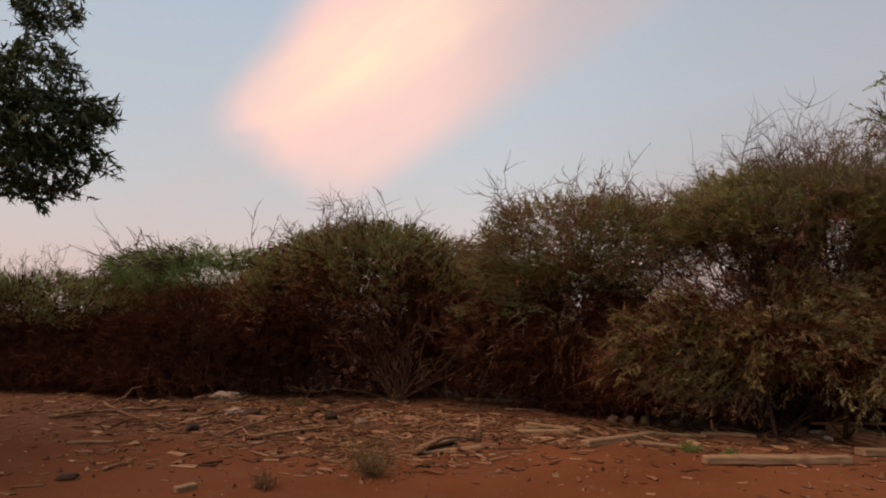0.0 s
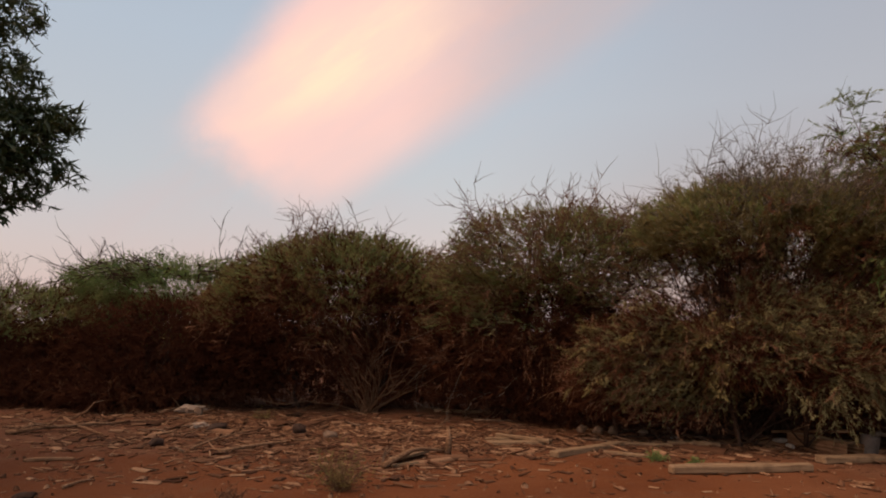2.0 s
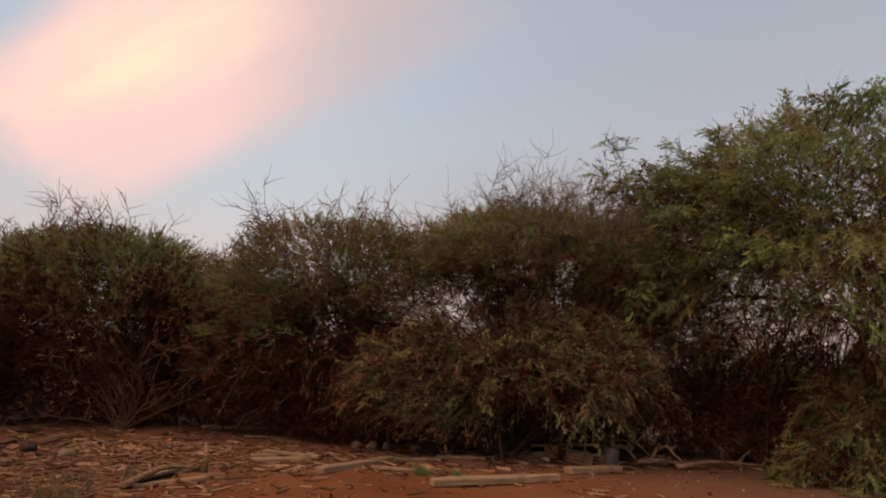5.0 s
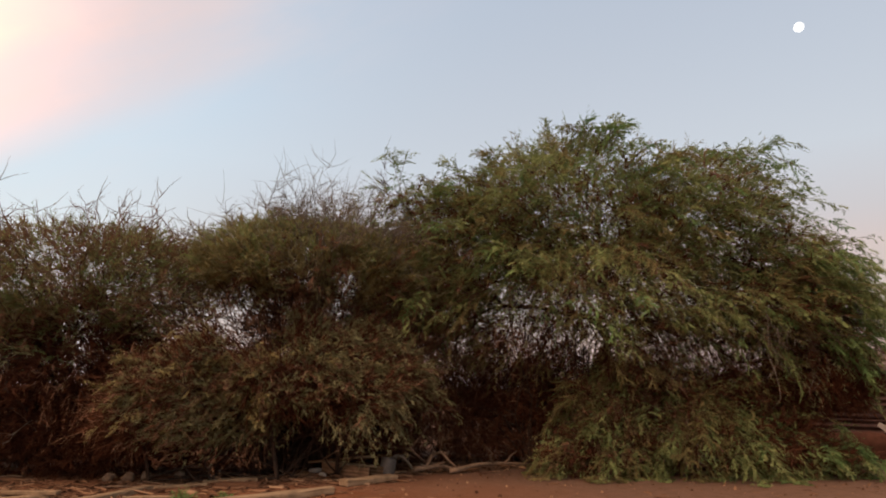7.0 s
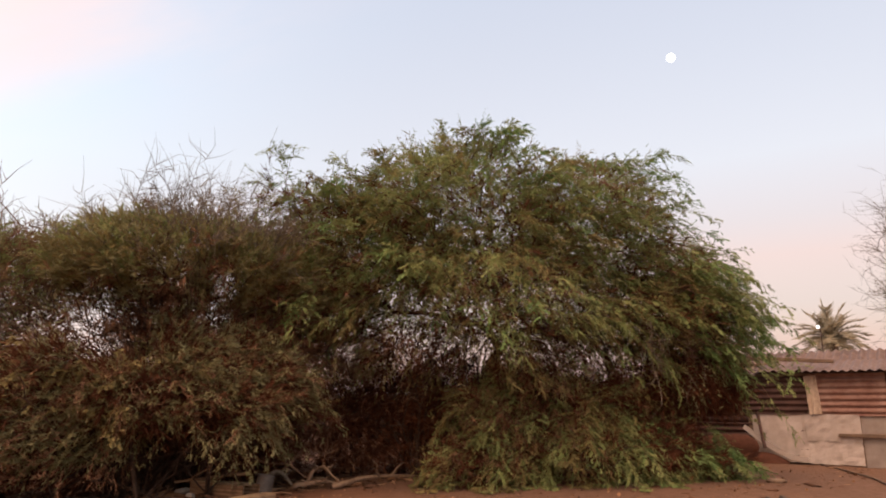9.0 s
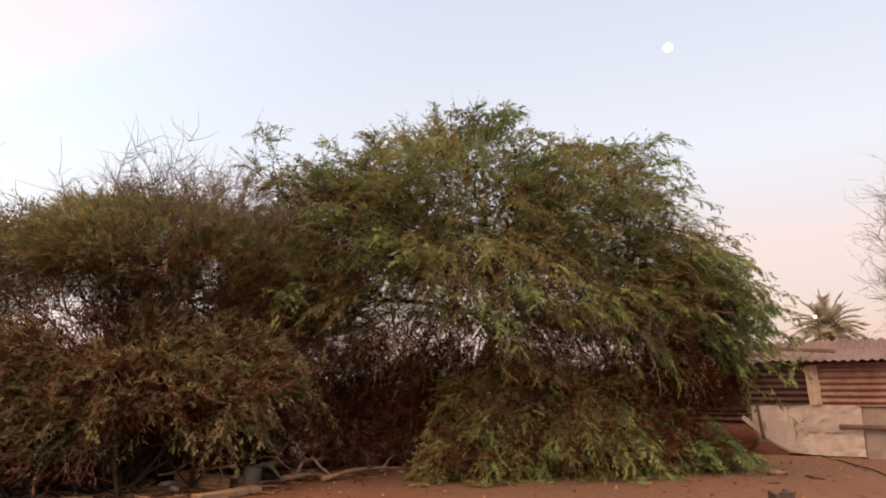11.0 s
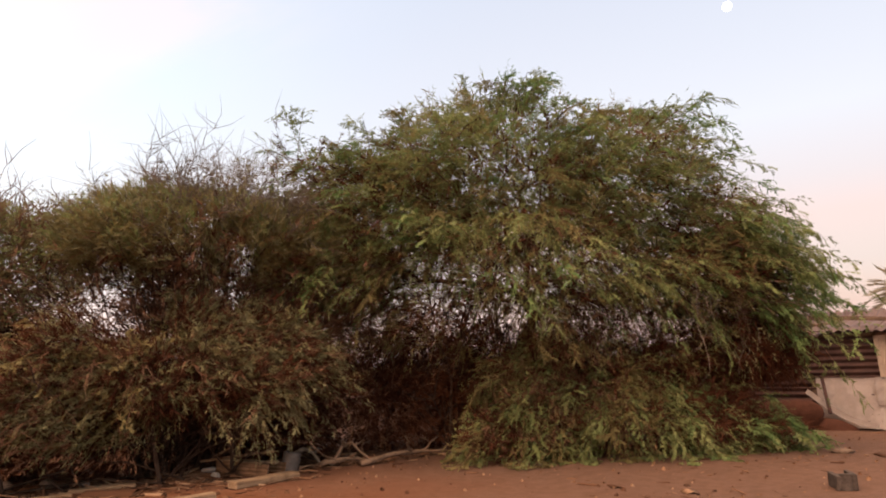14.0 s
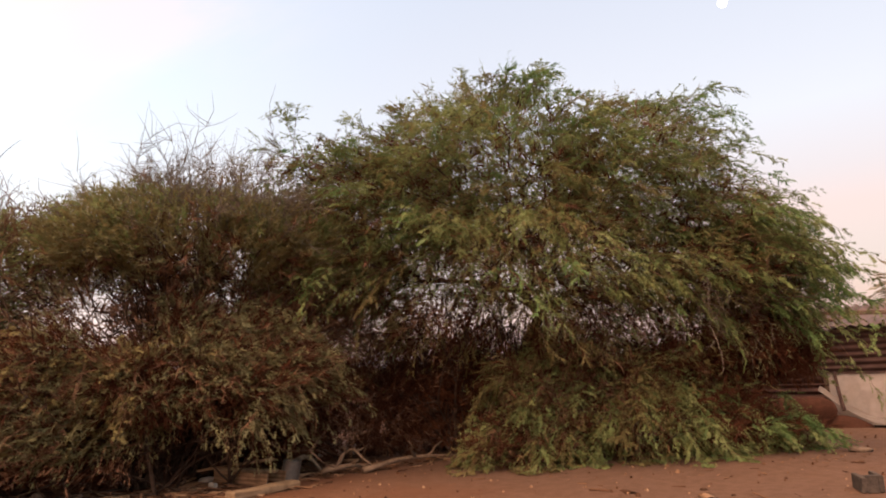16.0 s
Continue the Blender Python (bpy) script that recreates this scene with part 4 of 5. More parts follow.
plant("bare_tree", "leafless grey tree with fine twigs behind the shack", "tree", [(21.6, 2.9), (21.8, 2.7)],
      [(21.0, 3.4, 5.0, 1.7, 1.5, 1.6), (20.8, 3.8, 3.5, 1.4, 1.2, 0.9), (21.8, 2.2, 4.6, 1.8, 1.8, 1.5)],
      [dict(n=1100, len=(0.4, 0.9), up=0.6, out=0.6, twigs="brushwood", wood=TWIG_GREY, r=0.006, fork=3, seg=4, jit=0.2)],
      40, targets=320, r_tip=0.009)


def far_scrub():
    """Low scrub on the skyline."""
    rng = np.random.default_rng(50)
    n = 420
    ang = rng.uniform(radians(-50), radians(62), n)
    r = rng.uniform(45, 110, n)
    c = np.stack([np.sin(ang) * r, np.cos(ang) * r, np.zeros(n)], 1)
    h = rng.uniform(0.7, 1.5, n)
    p = np.repeat(c, 90, 0) + unit(rng.normal(size=(n * 90, 3))) * (np.repeat(h, 90) * rng.random(n * 90) ** 0.3)[:, None] * [1.6, 1.6, 1.0]
    p[:, 2] = np.abs(p[:, 2])
    ob = new("far_scrub", mesh_of("far_scrub", *blades(p, rng.normal(size=p.shape) + [0, 0, 0.8], rng.uniform(0.25, 0.55, len(p)), rng.uniform(0.08, 0.16, len(p)), rng), LEAF_OLIVE))
    tagged(ob, "low dull scrub along the skyline", "scrub", kind="stuff")


far_scrub()


# ---- sky objects and the distance ----
def ball(r, seg=24, ring=14, squash=(1, 1, 1), rough=0.0, seed=0):
    bm = bmesh.new()
    bmesh.ops.create_uvsphere(bm, u_segments=seg, v_segments=ring, radius=r)
    rng = random.Random(seed)
    ph = Vector((rng.random() * 9, rng.random() * 9, rng.random() * 9))
    for v in bm.verts:
        k = 1 + rough * noise.noise(v.co / r * 1.4 + ph)
        v.co = Vector((v.co.x * squash[0], v.co.y * squash[1], v.co.z * squash[2])) * k
    return bm


solo("moon", ball(17.5), MOONLIGHT, "nearly full pale white moon in the dusk sky", "moon", pose(2267, 1056, 1280), kind="structure", smooth=True)


def box(sx, sy, sz, bevel=0.01, at=(0, 0, 0), warp=0.0, cuts=0, seed=0):
    """A bevelled bar with slightly uneven faces, its middle at the given place."""
    bm = bmesh.new()
    bmesh.ops.create_cube(bm, size=1.0)
    for v in bm.verts:
        v.co = Vector((v.co.x * sx, v.co.y * sy, v.co.z * sz))
    if cuts:
        long = [e for e in bm.edges if abs((e.verts[0].co - e.verts[1].co).x) > sx * 0.5]
        bmesh.ops.subdivide_edges(bm, edges=long, cuts=cuts)
    if bevel:
        sharp = [e for e in bm.edges if len(e.link_faces) == 2 and e.calc_face_angle(0) > 0.8]
        bmesh.ops.bevel(bm, geom=sharp, offset=bevel, segments=1, affect="EDGES")
    ph = Vector((seed * 1.7, seed * 0.9, 0.3))
    for v in bm.verts:
        if warp:
            v.co += noise.noise_vector(Vector((v.co.x * 2.2, v.co.y * 5, v.co.z * 5)) + ph) * warp
        v.co += Vector(at)
    return bm


def rod(points, radii, k=7, lump=0.0, seed=0):
    """A closed, tapered limb through the points."""
    bm = bmesh.new()
    pts = [Vector(p) for p in points]
    rings = []
    for i, p in enumerate(pts):
        d = (pts[min(i + 1, len(pts) - 1)] - pts[max(i - 1, 0)]).normalized()
        s = d.cross(Vector((0, 0, 1)) if abs(d.z) < 0.9 else Vector((1, 0, 0))).normalized()
        u = s.cross(d)
        r = radii[i] if isinstance(radii, (list, tuple)) else radii
        ring = []
        for j in range(k):
            a = j * 2 * math.pi / k
            q = r * (1 + lump * noise.noise(Vector((i * 0.9 + seed, math.cos(a) * 1.3, math.sin(a) * 1.3))))
            ring.append(bm.verts.new(p + s * math.cos(a) * q + u * math.sin(a) * q))
        rings.append(ring)
    for a, b in zip(rings, rings[1:]):
        for j in range(k):
            bm.faces.new((a[j], a[(j + 1) % k], b[(j + 1) % k], b[j]))
    bm.faces.new(rings[0][::-1])
    bm.faces.new(rings[-1])
    return bm


def merge(*bms):
    """Several pieces of one part in one bmesh."""
    out = bms[0]
    for b in bms[1:]:
        me = bpy.data.meshes.new("piece")
        b.to_mesh(me)
        b.free()
        out.from_mesh(me)
        bpy.data.meshes.remove(me)
    return out


def bent(a, b, n, sway, lift, seed):
    """Points of a crooked line on or over the ground from a to b."""
    rng = random.Random(seed)
    a, b = Vector(a), Vector(b)
    side = (b - a).cross(Vector((0, 0, 1))).normalized()
    ph = rng.random() * 6
    out = []
    for i in range(n + 1):
        f = i / n
        out.append(a.lerp(b, f) + side * sway * math.sin(f * 4.2 + ph) + Vector((0, 0, lift * math.sin(f * math.pi))) + Vector((rng.gauss(0, 1), rng.gauss(0, 1), rng.gauss(0, 0.5))) * sway * 0.15)
    return out


def palm(x, y, h):
    tree = thing("palm_tree", "date palm with arching grey green fronds beyond the roofs", "palm", pose(x, y, gz(x, y) if abs(x) < 60 else 0))
    pts = [(0.1 * math.sin(i), 0.05 * i, h * i / 8) for i in range(9)]
    part("trunk", rod(pts, [0.30, 0.27, 0.25, 0.24, 0.23, 0.23, 0.24, 0.26, 0.30], 10, 0.2), BARK, tree)
    rng = np.random.default_rng(70)
    top = np.array(pts[-1])
    for k in range(42):
        az, el = k * 2.399, 1.5 - 1.6 * (k / 41) ** 0.9
        start = top + np.array([0, 0, 0.1])
        d = np.array([math.cos(az) * math.cos(el), math.sin(az) * math.cos(el), math.sin(el)])
        Q, D = shoots(start[None], d[None], np.array([rng.uniform(1.5, 1.95)]), 9, rng, 0.13, 0.02)
        stem_v, stem_q = shoot_tubes(Q, 0.03)
        a, b = along(Q, D, 95, rng, 0.10)
        side = unit(np.cross(b, [0, 0, 1.0])) * rng.choice([-1, 1], (len(a), 1))
        leaf = blades(a, b * 0.75 + side * 0.85 + [0, 0, 0.15], rng.uniform(0.35, 0.55, len(a)), np.full(len(a), 0.055), rng, 0.5)
        f = part("frond", mesh_of("frond", *leaf, PALM_LEAF), None, tree)
        part("midrib", mesh_of("midrib", stem_v, stem_q, TWIG_GREY), None, f)
    return tree


palm(38.2, 10.5, 3.9)


def street_lamp(x, y, h):
    post = thing("street_lamp", "small lit lamp on a thin pole far behind the roofs", "lamp", pose(x, y, 0))
    part("pole", rod([(0, 0, 0), (0, 0, h * 0.5), (0, 0, h)], [0.03, 0.025, 0.02]), RUST_DARK, post)
    part("arm", rod([(0, 0, h), (-0.12, 0, h + 0.06), (-0.3, 0, h + 0.08)], 0.018), RUST_DARK, post)
    part("bulb", ball(0.065, 14, 8), BULB, post, "glowing white bulb", True).location = (-0.3, 0, h - 0.02)


street_lamp(36.3, 10.75, 4.5)


# ---- the shack ----
def corrugated(w, h, pitch, depth, across=True, thick=0.004, sag=0.0, seed=0, ragged=0.0):
    """A corrugated sheet in the x-z plane; across: the ribs run along x."""
    bm = bmesh.new()
    ribs = h if across else w
    n = max(8, int(ribs / pitch * 8))
    m = 6
    rng = random.Random(seed)
    rows = []
    jag = [rng.uniform(-1, 1) * ragged for _ in range(max(n, m) + 1)]
    for i in range(n + 1):
        row = []
        for j in range(m + 1):
            f, g = i / n, j / m
            wave = depth * math.sin(f * ribs / pitch * 2 * math.pi)
            x, z = (g * w, f * h) if across else (f * w, g * h)
            if not across and j == 0:
                z += jag[i] * 0.5
            if across and j in (0, m):
                x += jag[i] * 0.4
            dent = 0.02 * noise.noise(Vector((x * 1.3, z * 1.3, seed)))
            row.append(bm.verts.new((x, wave + dent, z - sag * math.sin(x / w * math.pi))))
        rows.append(row)
    for a, b in zip(rows, rows[1:]):
        for j in range(m):
            bm.faces.new((a[j], a[j + 1], b[j + 1], b[j]))
    bmesh.ops.recalc_face_normals(bm, faces=bm.faces)
    bmesh.ops.solidify(bm, geom=bm.faces[:], thickness=thick)
    return bm


def moved(bm, m):
    bmesh.ops.transform(bm, matrix=m, verts=bm.verts)
    return bm


def sheet(w, h, seed, fold=0.0, nx=10, nz=6, thick=0.004):
    """A dented flat metal sheet with faint folds."""
    bm = bmesh.new()
    grid = [[bm.verts.new((w * i / nx + 0.015 * noise.noise(Vector((i * 0.7, j * 0.9, seed))), 0.022 * noise.noise(Vector((i * 0.6, j * 0.8, seed + 3.3)))
                           + fold * (1 - j / nz) ** 2, h * j / nz + 0.012 * noise.noise(Vector((i * 0.9, j, seed + 7.1))))) for j in range(nz + 1)] for i in range(nx + 1)]
    for i in range(nx):
        for j in range(nz):
            bm.faces.new((grid[i][j], grid[i + 1][j], grid[i + 1][j + 1], grid[i][j + 1]))
    bmesh.ops.recalc_face_normals(bm, faces=bm.faces)
    bmesh.ops.solidify(bm, geom=bm.faces[:], thickness=thick)
    return bm


def shack():
    m = pose(15.5, 4.3, gz(15.5, 4.3) - 0.02, 0, 0, -79.4)
    s = thing("shack", "low patched shack of rusty corrugated iron and dirty white sheets", "shack", m)
    T = Matrix.Translation
    # lower skin: two white sheets, then grey ones
    part("white_sheet", moved(sheet(0.98, 0.92, 1), T((-1.86, 0, 0.06))), WHITE_METAL, s, "dented dirty white metal sheet")
    part("white_sheet", moved(sheet(0.90, 0.45, 2), T((-0.88, -0.005, 0.05))), WHITE_METAL, s, "dented dirty white metal sheet")
    part("white_sheet", moved(sheet(0.93, 0.50, 12), T((-0.90, -0.03, 0.48))), WHITE_METAL, s, "dented dirty white metal sheet")
    part("grey_sheet", moved(sheet(1.25, 0.98, 3), T((0.04, 0.01, 0.0))), GREY_METAL, s, "dull grey metal sheet")
    part("grey_sheet", moved(sheet(1.25, 0.98, 4), T((1.31, 0.0, 0.0))), GREY_METAL, s, "dull grey metal sheet")
    # upper skin of corrugated iron with the ribs lying flat
    part("corrugated_sheet", moved(corrugated(1.30, 0.80, 0.118, 0.022, seed=5), T((-0.78, -0.03, 0.96))), RUST, s, "rusty corrugated iron sheet")
    part("corrugated_sheet", moved(corrugated(1.5, 0.74, 0.118, 0.022, seed=6), T((-2.30, -0.02, 0.98))), RUST_DARK, s, "dark rusted corrugated iron sheet")
    part("corrugated_sheet", moved(corrugated(2.0, 0.66, 0.118, 0.022, seed=7), T((-4.3, 0.0, 0.82)) @ pose(0, 0, 0, 0, 1.5, 0)), RUST_DARK, s, "dark rusted corrugated iron sheet")
    part("corrugated_sheet", moved(corrugated(3.1, 0.7, 0.118, 0.022, seed=8), T((-4.0, 0.03, 0.10))), RUST_DARK, s, "dark rusted corrugated iron sheet")
    part("plain_sheet", moved(sheet(1.02, 0.78, 9), T((0.53, -0.02, 0.98))), RUST_DARK, s, "plain rusted sheet")
    part("corrugated_sheet", moved(corrugated(1.2, 0.78, 0.118, 0.022, seed=10), T((1.56, -0.03, 0.98))), RUST, s, "rusty corrugated iron sheet")
    part("cloth_strip", moved(sheet(0.22, 0.74, 11), T((-0.80, -0.07, 0.98)) @ pose(0, 0, 0, 0, -3, 0)), CLOTH, s, "faded sacking hanging over a seam")
    # frame
    for x in (-4.2, -1.9, 0.0, 2.5):
        part("post", moved(box(0.09, 0.09, 1.86, 0.008, (x, 0.07, 0.92), 0.02, 0, x), Matrix()), TIMBER_DARK, s)
    part("rail", box(3.6, 0.07, 0.065, 0.006, (1.45, -0.06, 0.60), 0.012, 5, 3), TIMBER_DARK, s, "dark wooden rail across the sheets")
    part("rail", box(6.4, 0.06, 0.05, 0.006, (-0.9, 0.055, 0.97), 0.012, 5, 4), TIMBER_DARK, s)
    part("lintel", box(6.9, 0.08, 0.07, 0.006, (-0.85, 0.04, 1.74), 0.012, 6, 5), TIMBER_DARK, s)
    # roof: ribs run back from the eave
    tilt = pose(0, 0, 0, -82, 0, 0)
    for k, (x, w, z, mat, over) in enumerate([(-4.6, 1.5, 1.70, RUST_DARK, 0.16), (-3.2, 1.5, 1.74, ROOF_METAL, 0.2), (-1.75, 0.95, 1.82, ROOF_METAL, 0.28), (-0.85, 1.5, 1.80, ROOF_METAL, 0.34),
                                              (0.6, 1.5, 1.84, ROOF_METAL, 0.30), (2.0, 1.2, 1.84, RUST, 0.3)]):
        part("roof_sheet", moved(corrugated(w, 1.9, 0.15, 0.018, False, seed=20 + k, ragged=0.06), T((x, -over, z)) @ tilt), mat, s, "faded corrugated roof sheet")
    part("roof_beam", moved(box(1.6, 0.08, 0.07, 0.006, (0, 0, 0), 0.015, 4, 6), T((-1.1, 0.25, 2.06)) @ pose(0, 0, 0, 0, 4, 0)), TIMBER_DARK, s, "loose dark timber lying on the roof")
    part("roof_plank", moved(box(0.9, 0.12, 0.03, 0.004, (0, 0, 0), 0.01, 3, 7), T((-1.9, 0.1, 1.97)) @ pose(0, 0, 0, 0, -2, 0)), TIMBER, s, "loose plank on the roof")
    # a raised roof behind, and the closing walls
    part("rear_roof", moved(corrugated(3.2, 1.2, 0.17, 0.028, False, seed=31), T((-2.6, 1.5, 2.02)) @ pose(0, 0, 0, -74, 0, 0)), ROOF_METAL, s, "second corrugated roof behind")
    part("rear_roof", moved(corrugated(2.4, 1.2, 0.17, 0.028, False, seed=32), T((0.7, 1.5, 2.0)) @ pose(0, 0, 0, -74, 0, 0)), ROOF_METAL, s, "second corrugated roof behind")
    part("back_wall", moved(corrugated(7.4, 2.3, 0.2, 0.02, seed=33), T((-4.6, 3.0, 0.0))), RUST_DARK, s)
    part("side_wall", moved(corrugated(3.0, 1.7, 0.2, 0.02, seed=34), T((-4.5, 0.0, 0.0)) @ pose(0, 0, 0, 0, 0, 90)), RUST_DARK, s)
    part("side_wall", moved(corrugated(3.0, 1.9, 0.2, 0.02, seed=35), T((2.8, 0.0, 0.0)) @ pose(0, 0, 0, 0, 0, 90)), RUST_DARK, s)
    # a prop leaning against the wall
    prop = solo("prop", rod([(-1.62, -0.34, 0.34), (-1.68, -0.22, 0.65), (-1.74, -0.09, 1.02)], [0.035, 0.03, 0.03]), RUST_DARK, "dark pole leaning against the shack wall", "pole")
    prop.matrix_world = m
    # the bent sheet at the foot of the wall
    bm = bmesh.new()
    rows = []
    for i in range(13):
        f = i / 12
        x, z = -2.0 + 1.1 * f, 0.70 - 0.60 * math.sin(f * math.pi * 0.5)
        rows.append([bm.verts.new((x + 0.03 * noise.noise(Vector((i, j, 1.0))), -0.34 + 0.24 * j / 4, z + 0.07 * (j / 4) + 0.02 * noise.noise(Vector((i * 0.6, j, 5.0))))) for j in range(5)])
    for a, b in zip(rows, rows[1:]):
        for j in range(4):
            bm.faces.new((a[j], a[j + 1], b[j + 1], b[j]))
    bmesh.ops.solidify(bm, geom=bm.faces[:], thickness=0.006)
    bent_sheet = solo("bent_sheet", bm, WHITE_METAL, "bent dirty white metal sheet lying against the shack", "metal sheet")
    bent_sheet.matrix_world = m
    # earth heaped under it; the toe mound is added for the shadowed hollow
    heap = ball(1.0, 44, 22, (1.25, 0.42, 0.62), 0.5, 4)
    ob = solo("earth_heap", heap, EARTH_SHADED, "low heap of reddish earth, darkened as shade, beside the shack", "earth heap", m @ pose(-2.9, -0.32, -0.06), kind="stuff", smooth=True)
    toe = ball(1.0, 28, 14, (0.75, 0.24, 0.30), 0.25, 8)
    solo("earth_heap", toe, EARTH_SHADED, "earth mound added as the shadowed hollow under a bent sheet", "earth heap", m @ pose(-1.95, -0.30, -0.03), kind="stuff", smooth=True)
    return s


shack()


# ---- wood and rubbish on the ground ----
def at(x, y, up=0.0):
    return (x, y, gz(x, y) + up)


def lying(name, label, category, a, b, sect, mat, seed, lift=(0.0, 0.0), group=""):
    """A squared timber from a to b on the ground."""
    w, t = sect
    pa, pb = Vector(at(*a, t / 2 + lift[0])), Vector(at(*b, t / 2 + lift[1]))
    d = pb - pa
    ln = d.length
    turn = math.degrees(math.atan2(d.y, d.x))
    slope = math.degrees(math.asin(max(-1, min(1, d.z / ln))))
    mid = (pa + pb) / 2
    return solo(name, box(ln, w, t, min(w, t) * 0.16, (0, 0, 0), 0.014, 7, seed), mat, label, category,
                pose(mid.x, mid.y, mid.z, 0, -slope, turn), group)


lying("beam", "thick weathered squared beam lying on the sand", "beam", (2.58, 7.68), (4.32, 7.96), (0.13, 0.10), TIMBER, 1)
lying("plank", "pale weathered plank lying on the sand", "plank", (4.72, 8.5), (5.72, 8.86), (0.16, 0.09), TIMBER, 2)
lying("plank", "weathered wide plank half buried in litter", "plank", (1.42, 8.66), (2.55, 9.68), (0.15, 0.08), TIMBER, 3)
lying("plank", "short pale plank in a crossed pile", "plank", (0.62, 9.76), (1.45, 9.70), (0.13, 0.05), TIMBER, 4, group="crossed planks")
lying("plank", "short pale plank in a crossed pile", "plank", (0.80, 10.15), (1.52, 9.58), (0.10, 0.05), TIMBER, 5, (0.05, 0.04), "crossed planks")
lying("plank", "short pale plank in a crossed pile", "plank", (0.62, 10.05), (1.2, 9.98), (0.09, 0.05), TIMBER, 6, group="crossed planks")
lying("plank", "thin split plank on the litter", "plank", (2.08, 8.98), (2.64, 8.70), (0.08, 0.04), TIMBER, 7)
lying("board", "pale flat board beside a dead branch", "board", (-0.62, 8.28), (-0.22, 8.72), (0.16, 0.03), TIMBER, 8, (0.03, 0.06))
lying("board", "pale flat board beside a dead branch", "board", (-0.60, 8.05), (-0.30, 8.20), (0.09, 0.03), TIMBER, 9)
lying("bar", "straight dark stick on the sand", "stick", (-5.03, 8.09), (-4.52, 8.28), (0.05, 0.04), DEADWOOD, 10)
lying("board", "dark rough board leaning in the rubbish pile", "board", (5.12, 10.05), (5.50, 9.22), (0.035, 0.17), DEADWOOD, 11, (0.04, 0.0))
lying("board", "weathered board in the rubbish pile", "board", (4.9, 10.1), (5.85, 9.78), (0.12, 0.03), DEADWOOD, 12, (0.20, 0.26))
lying("board", "weathered board in the rubbish pile", "board", (5.15, 10.0), (5.72, 9.42), (0.15, 0.03), TIMBER, 13, (0.19, 0.14))
lying("board", "weathered board in the rubbish pile", "board", (5.55, 9.95), (5.82, 9.35), (0.035, 0.15), DEADWOOD, 14, (0.03, 0.0))
lying("plank", "old plank lying near the shrub foot", "plank", (-0.2, 13.0), (1.2, 13.1), (0.14, 0.06), TIMBER, 15)
lying("plank", "old plank lying near the shrub foot", "plank", (3.3, 10.0), (4.0, 9.75), (0.12, 0.05), TIMBER, 16)
lying("plank", "old plank lying near the shrub foot", "plank", (2.4, 9.9), (3.3, 9.72), (0.10, 0.04), TIMBER, 17)


def limb(label, a, b, r, sway, lift, seed, mat=BARK_PALE, forks=2, name="dead_branch"):
    """A dead branch with side twigs, lying on the ground."""
    rng = random.Random(seed)
    pts = bent(at(*a, r), at(*b, r), 9, sway, lift, seed)
    for p in pts:
        p.z = max(p.z, gz(p.x, p.y) + r * 0.6)
    ob = thing(name, label, "branch", Matrix.Translation(pts[0]))
    o = pts[0]
    part("limb", rod([p - o for p in pts], [r * (1 - 0.07 * i) for i in range(10)], 7, 0.25, seed), mat, ob, smooth=True)
    for k in range(forks):
        i = rng.randint(2, 7)
        d = Vector((rng.gauss(0, 1), rng.gauss(0, 1), abs(rng.gauss(0.3, 0.4)))).normalized() * rng.uniform(0.25, 0.55) * (pts[-1] - pts[0]).length * 0.6
        q = [pts[i] - o + d * (j / 4) + Vector((rng.gauss(0, 1), rng.gauss(0, 1), rng.gauss(0, 1))) * 0.03 * j / 4 for j in range(5)]
        for p in q:
            p.z = max(p.z, gz(p.x + o.x, p.y + o.y) - o.z + r * 0.4)
        part("side_twig", rod(q, [r * 0.6 * (1 - 0.15 * j) for j in range(5)], 5, 0.2, seed + k), mat, ob, smooth=True)
    return ob


limb("long dark fallen branch on bare sand", (-6.6, 10.1), (-4.85, 11.3), 0.035, 0.12, 0.03, 1, DEADWOOD, 3)
limb("long dark fallen branch on bare sand", (-6.5, 11.4), (-5.1, 10.0), 0.03, 0.06, 0.02, 2, DEADWOOD, 1)
limb("pale bleached stick lying by the shrubs", (-5.3, 12.4), (-4.5, 13.3), 0.03, 0.04, 0.05, 3, DEADWOOD, 1)
limb("curved dead branch with an upright end", (-0.75, 7.95), (0.08, 8.85), 0.04, 0.06, 0.10, 4, DEADWOOD, 2)
limb("thin pale stick on the litter", (-3.4, 9.1), (-2.9, 10.6), 0.02, 0.03, 0.04, 5, DEADWOOD, 1)
limb("pale split branch on the litter", (-2.9, 8.8), (-1.9, 9.9), 0.03, 0.05, 0.03, 6, DEADWOOD, 1)
limb("short pale stick on bare sand", (-3.85, 6.85), (-3.7, 7.2), 0.02, 0.01, 0.01, 7, DEADWOOD, 0)
limb("grey dead root curling on the sand", (6.42, 9.45), (6.98, 8.98), 0.045, 0.08, 0.06, 8, BARK_PALE, 3, "dead_root")
limb("grey dead root curling on the sand", (6.8, 9.02), (8.6, 9.12), 0.045, 0.08, 0.05, 9, BARK_PALE, 2, "dead_root")
limb("grey dead root curling on the sand", (6.5, 9.30), (6.98, 9.06), 0.035, 0.10, 0.28, 10, BARK_PALE, 3, "dead_root")
limb("grey dead root curling on the sand", (5.98, 9.75), (6.42, 9.42), 0.05, 0.08, 0.20, 11, BARK, 3, "dead_root")
limb("dark dead branch on the sand by the block", (9.5, 3.0), (10.3, 2.3), 0.016, 0.09, 0.03, 12, BARK_DARK, 4)
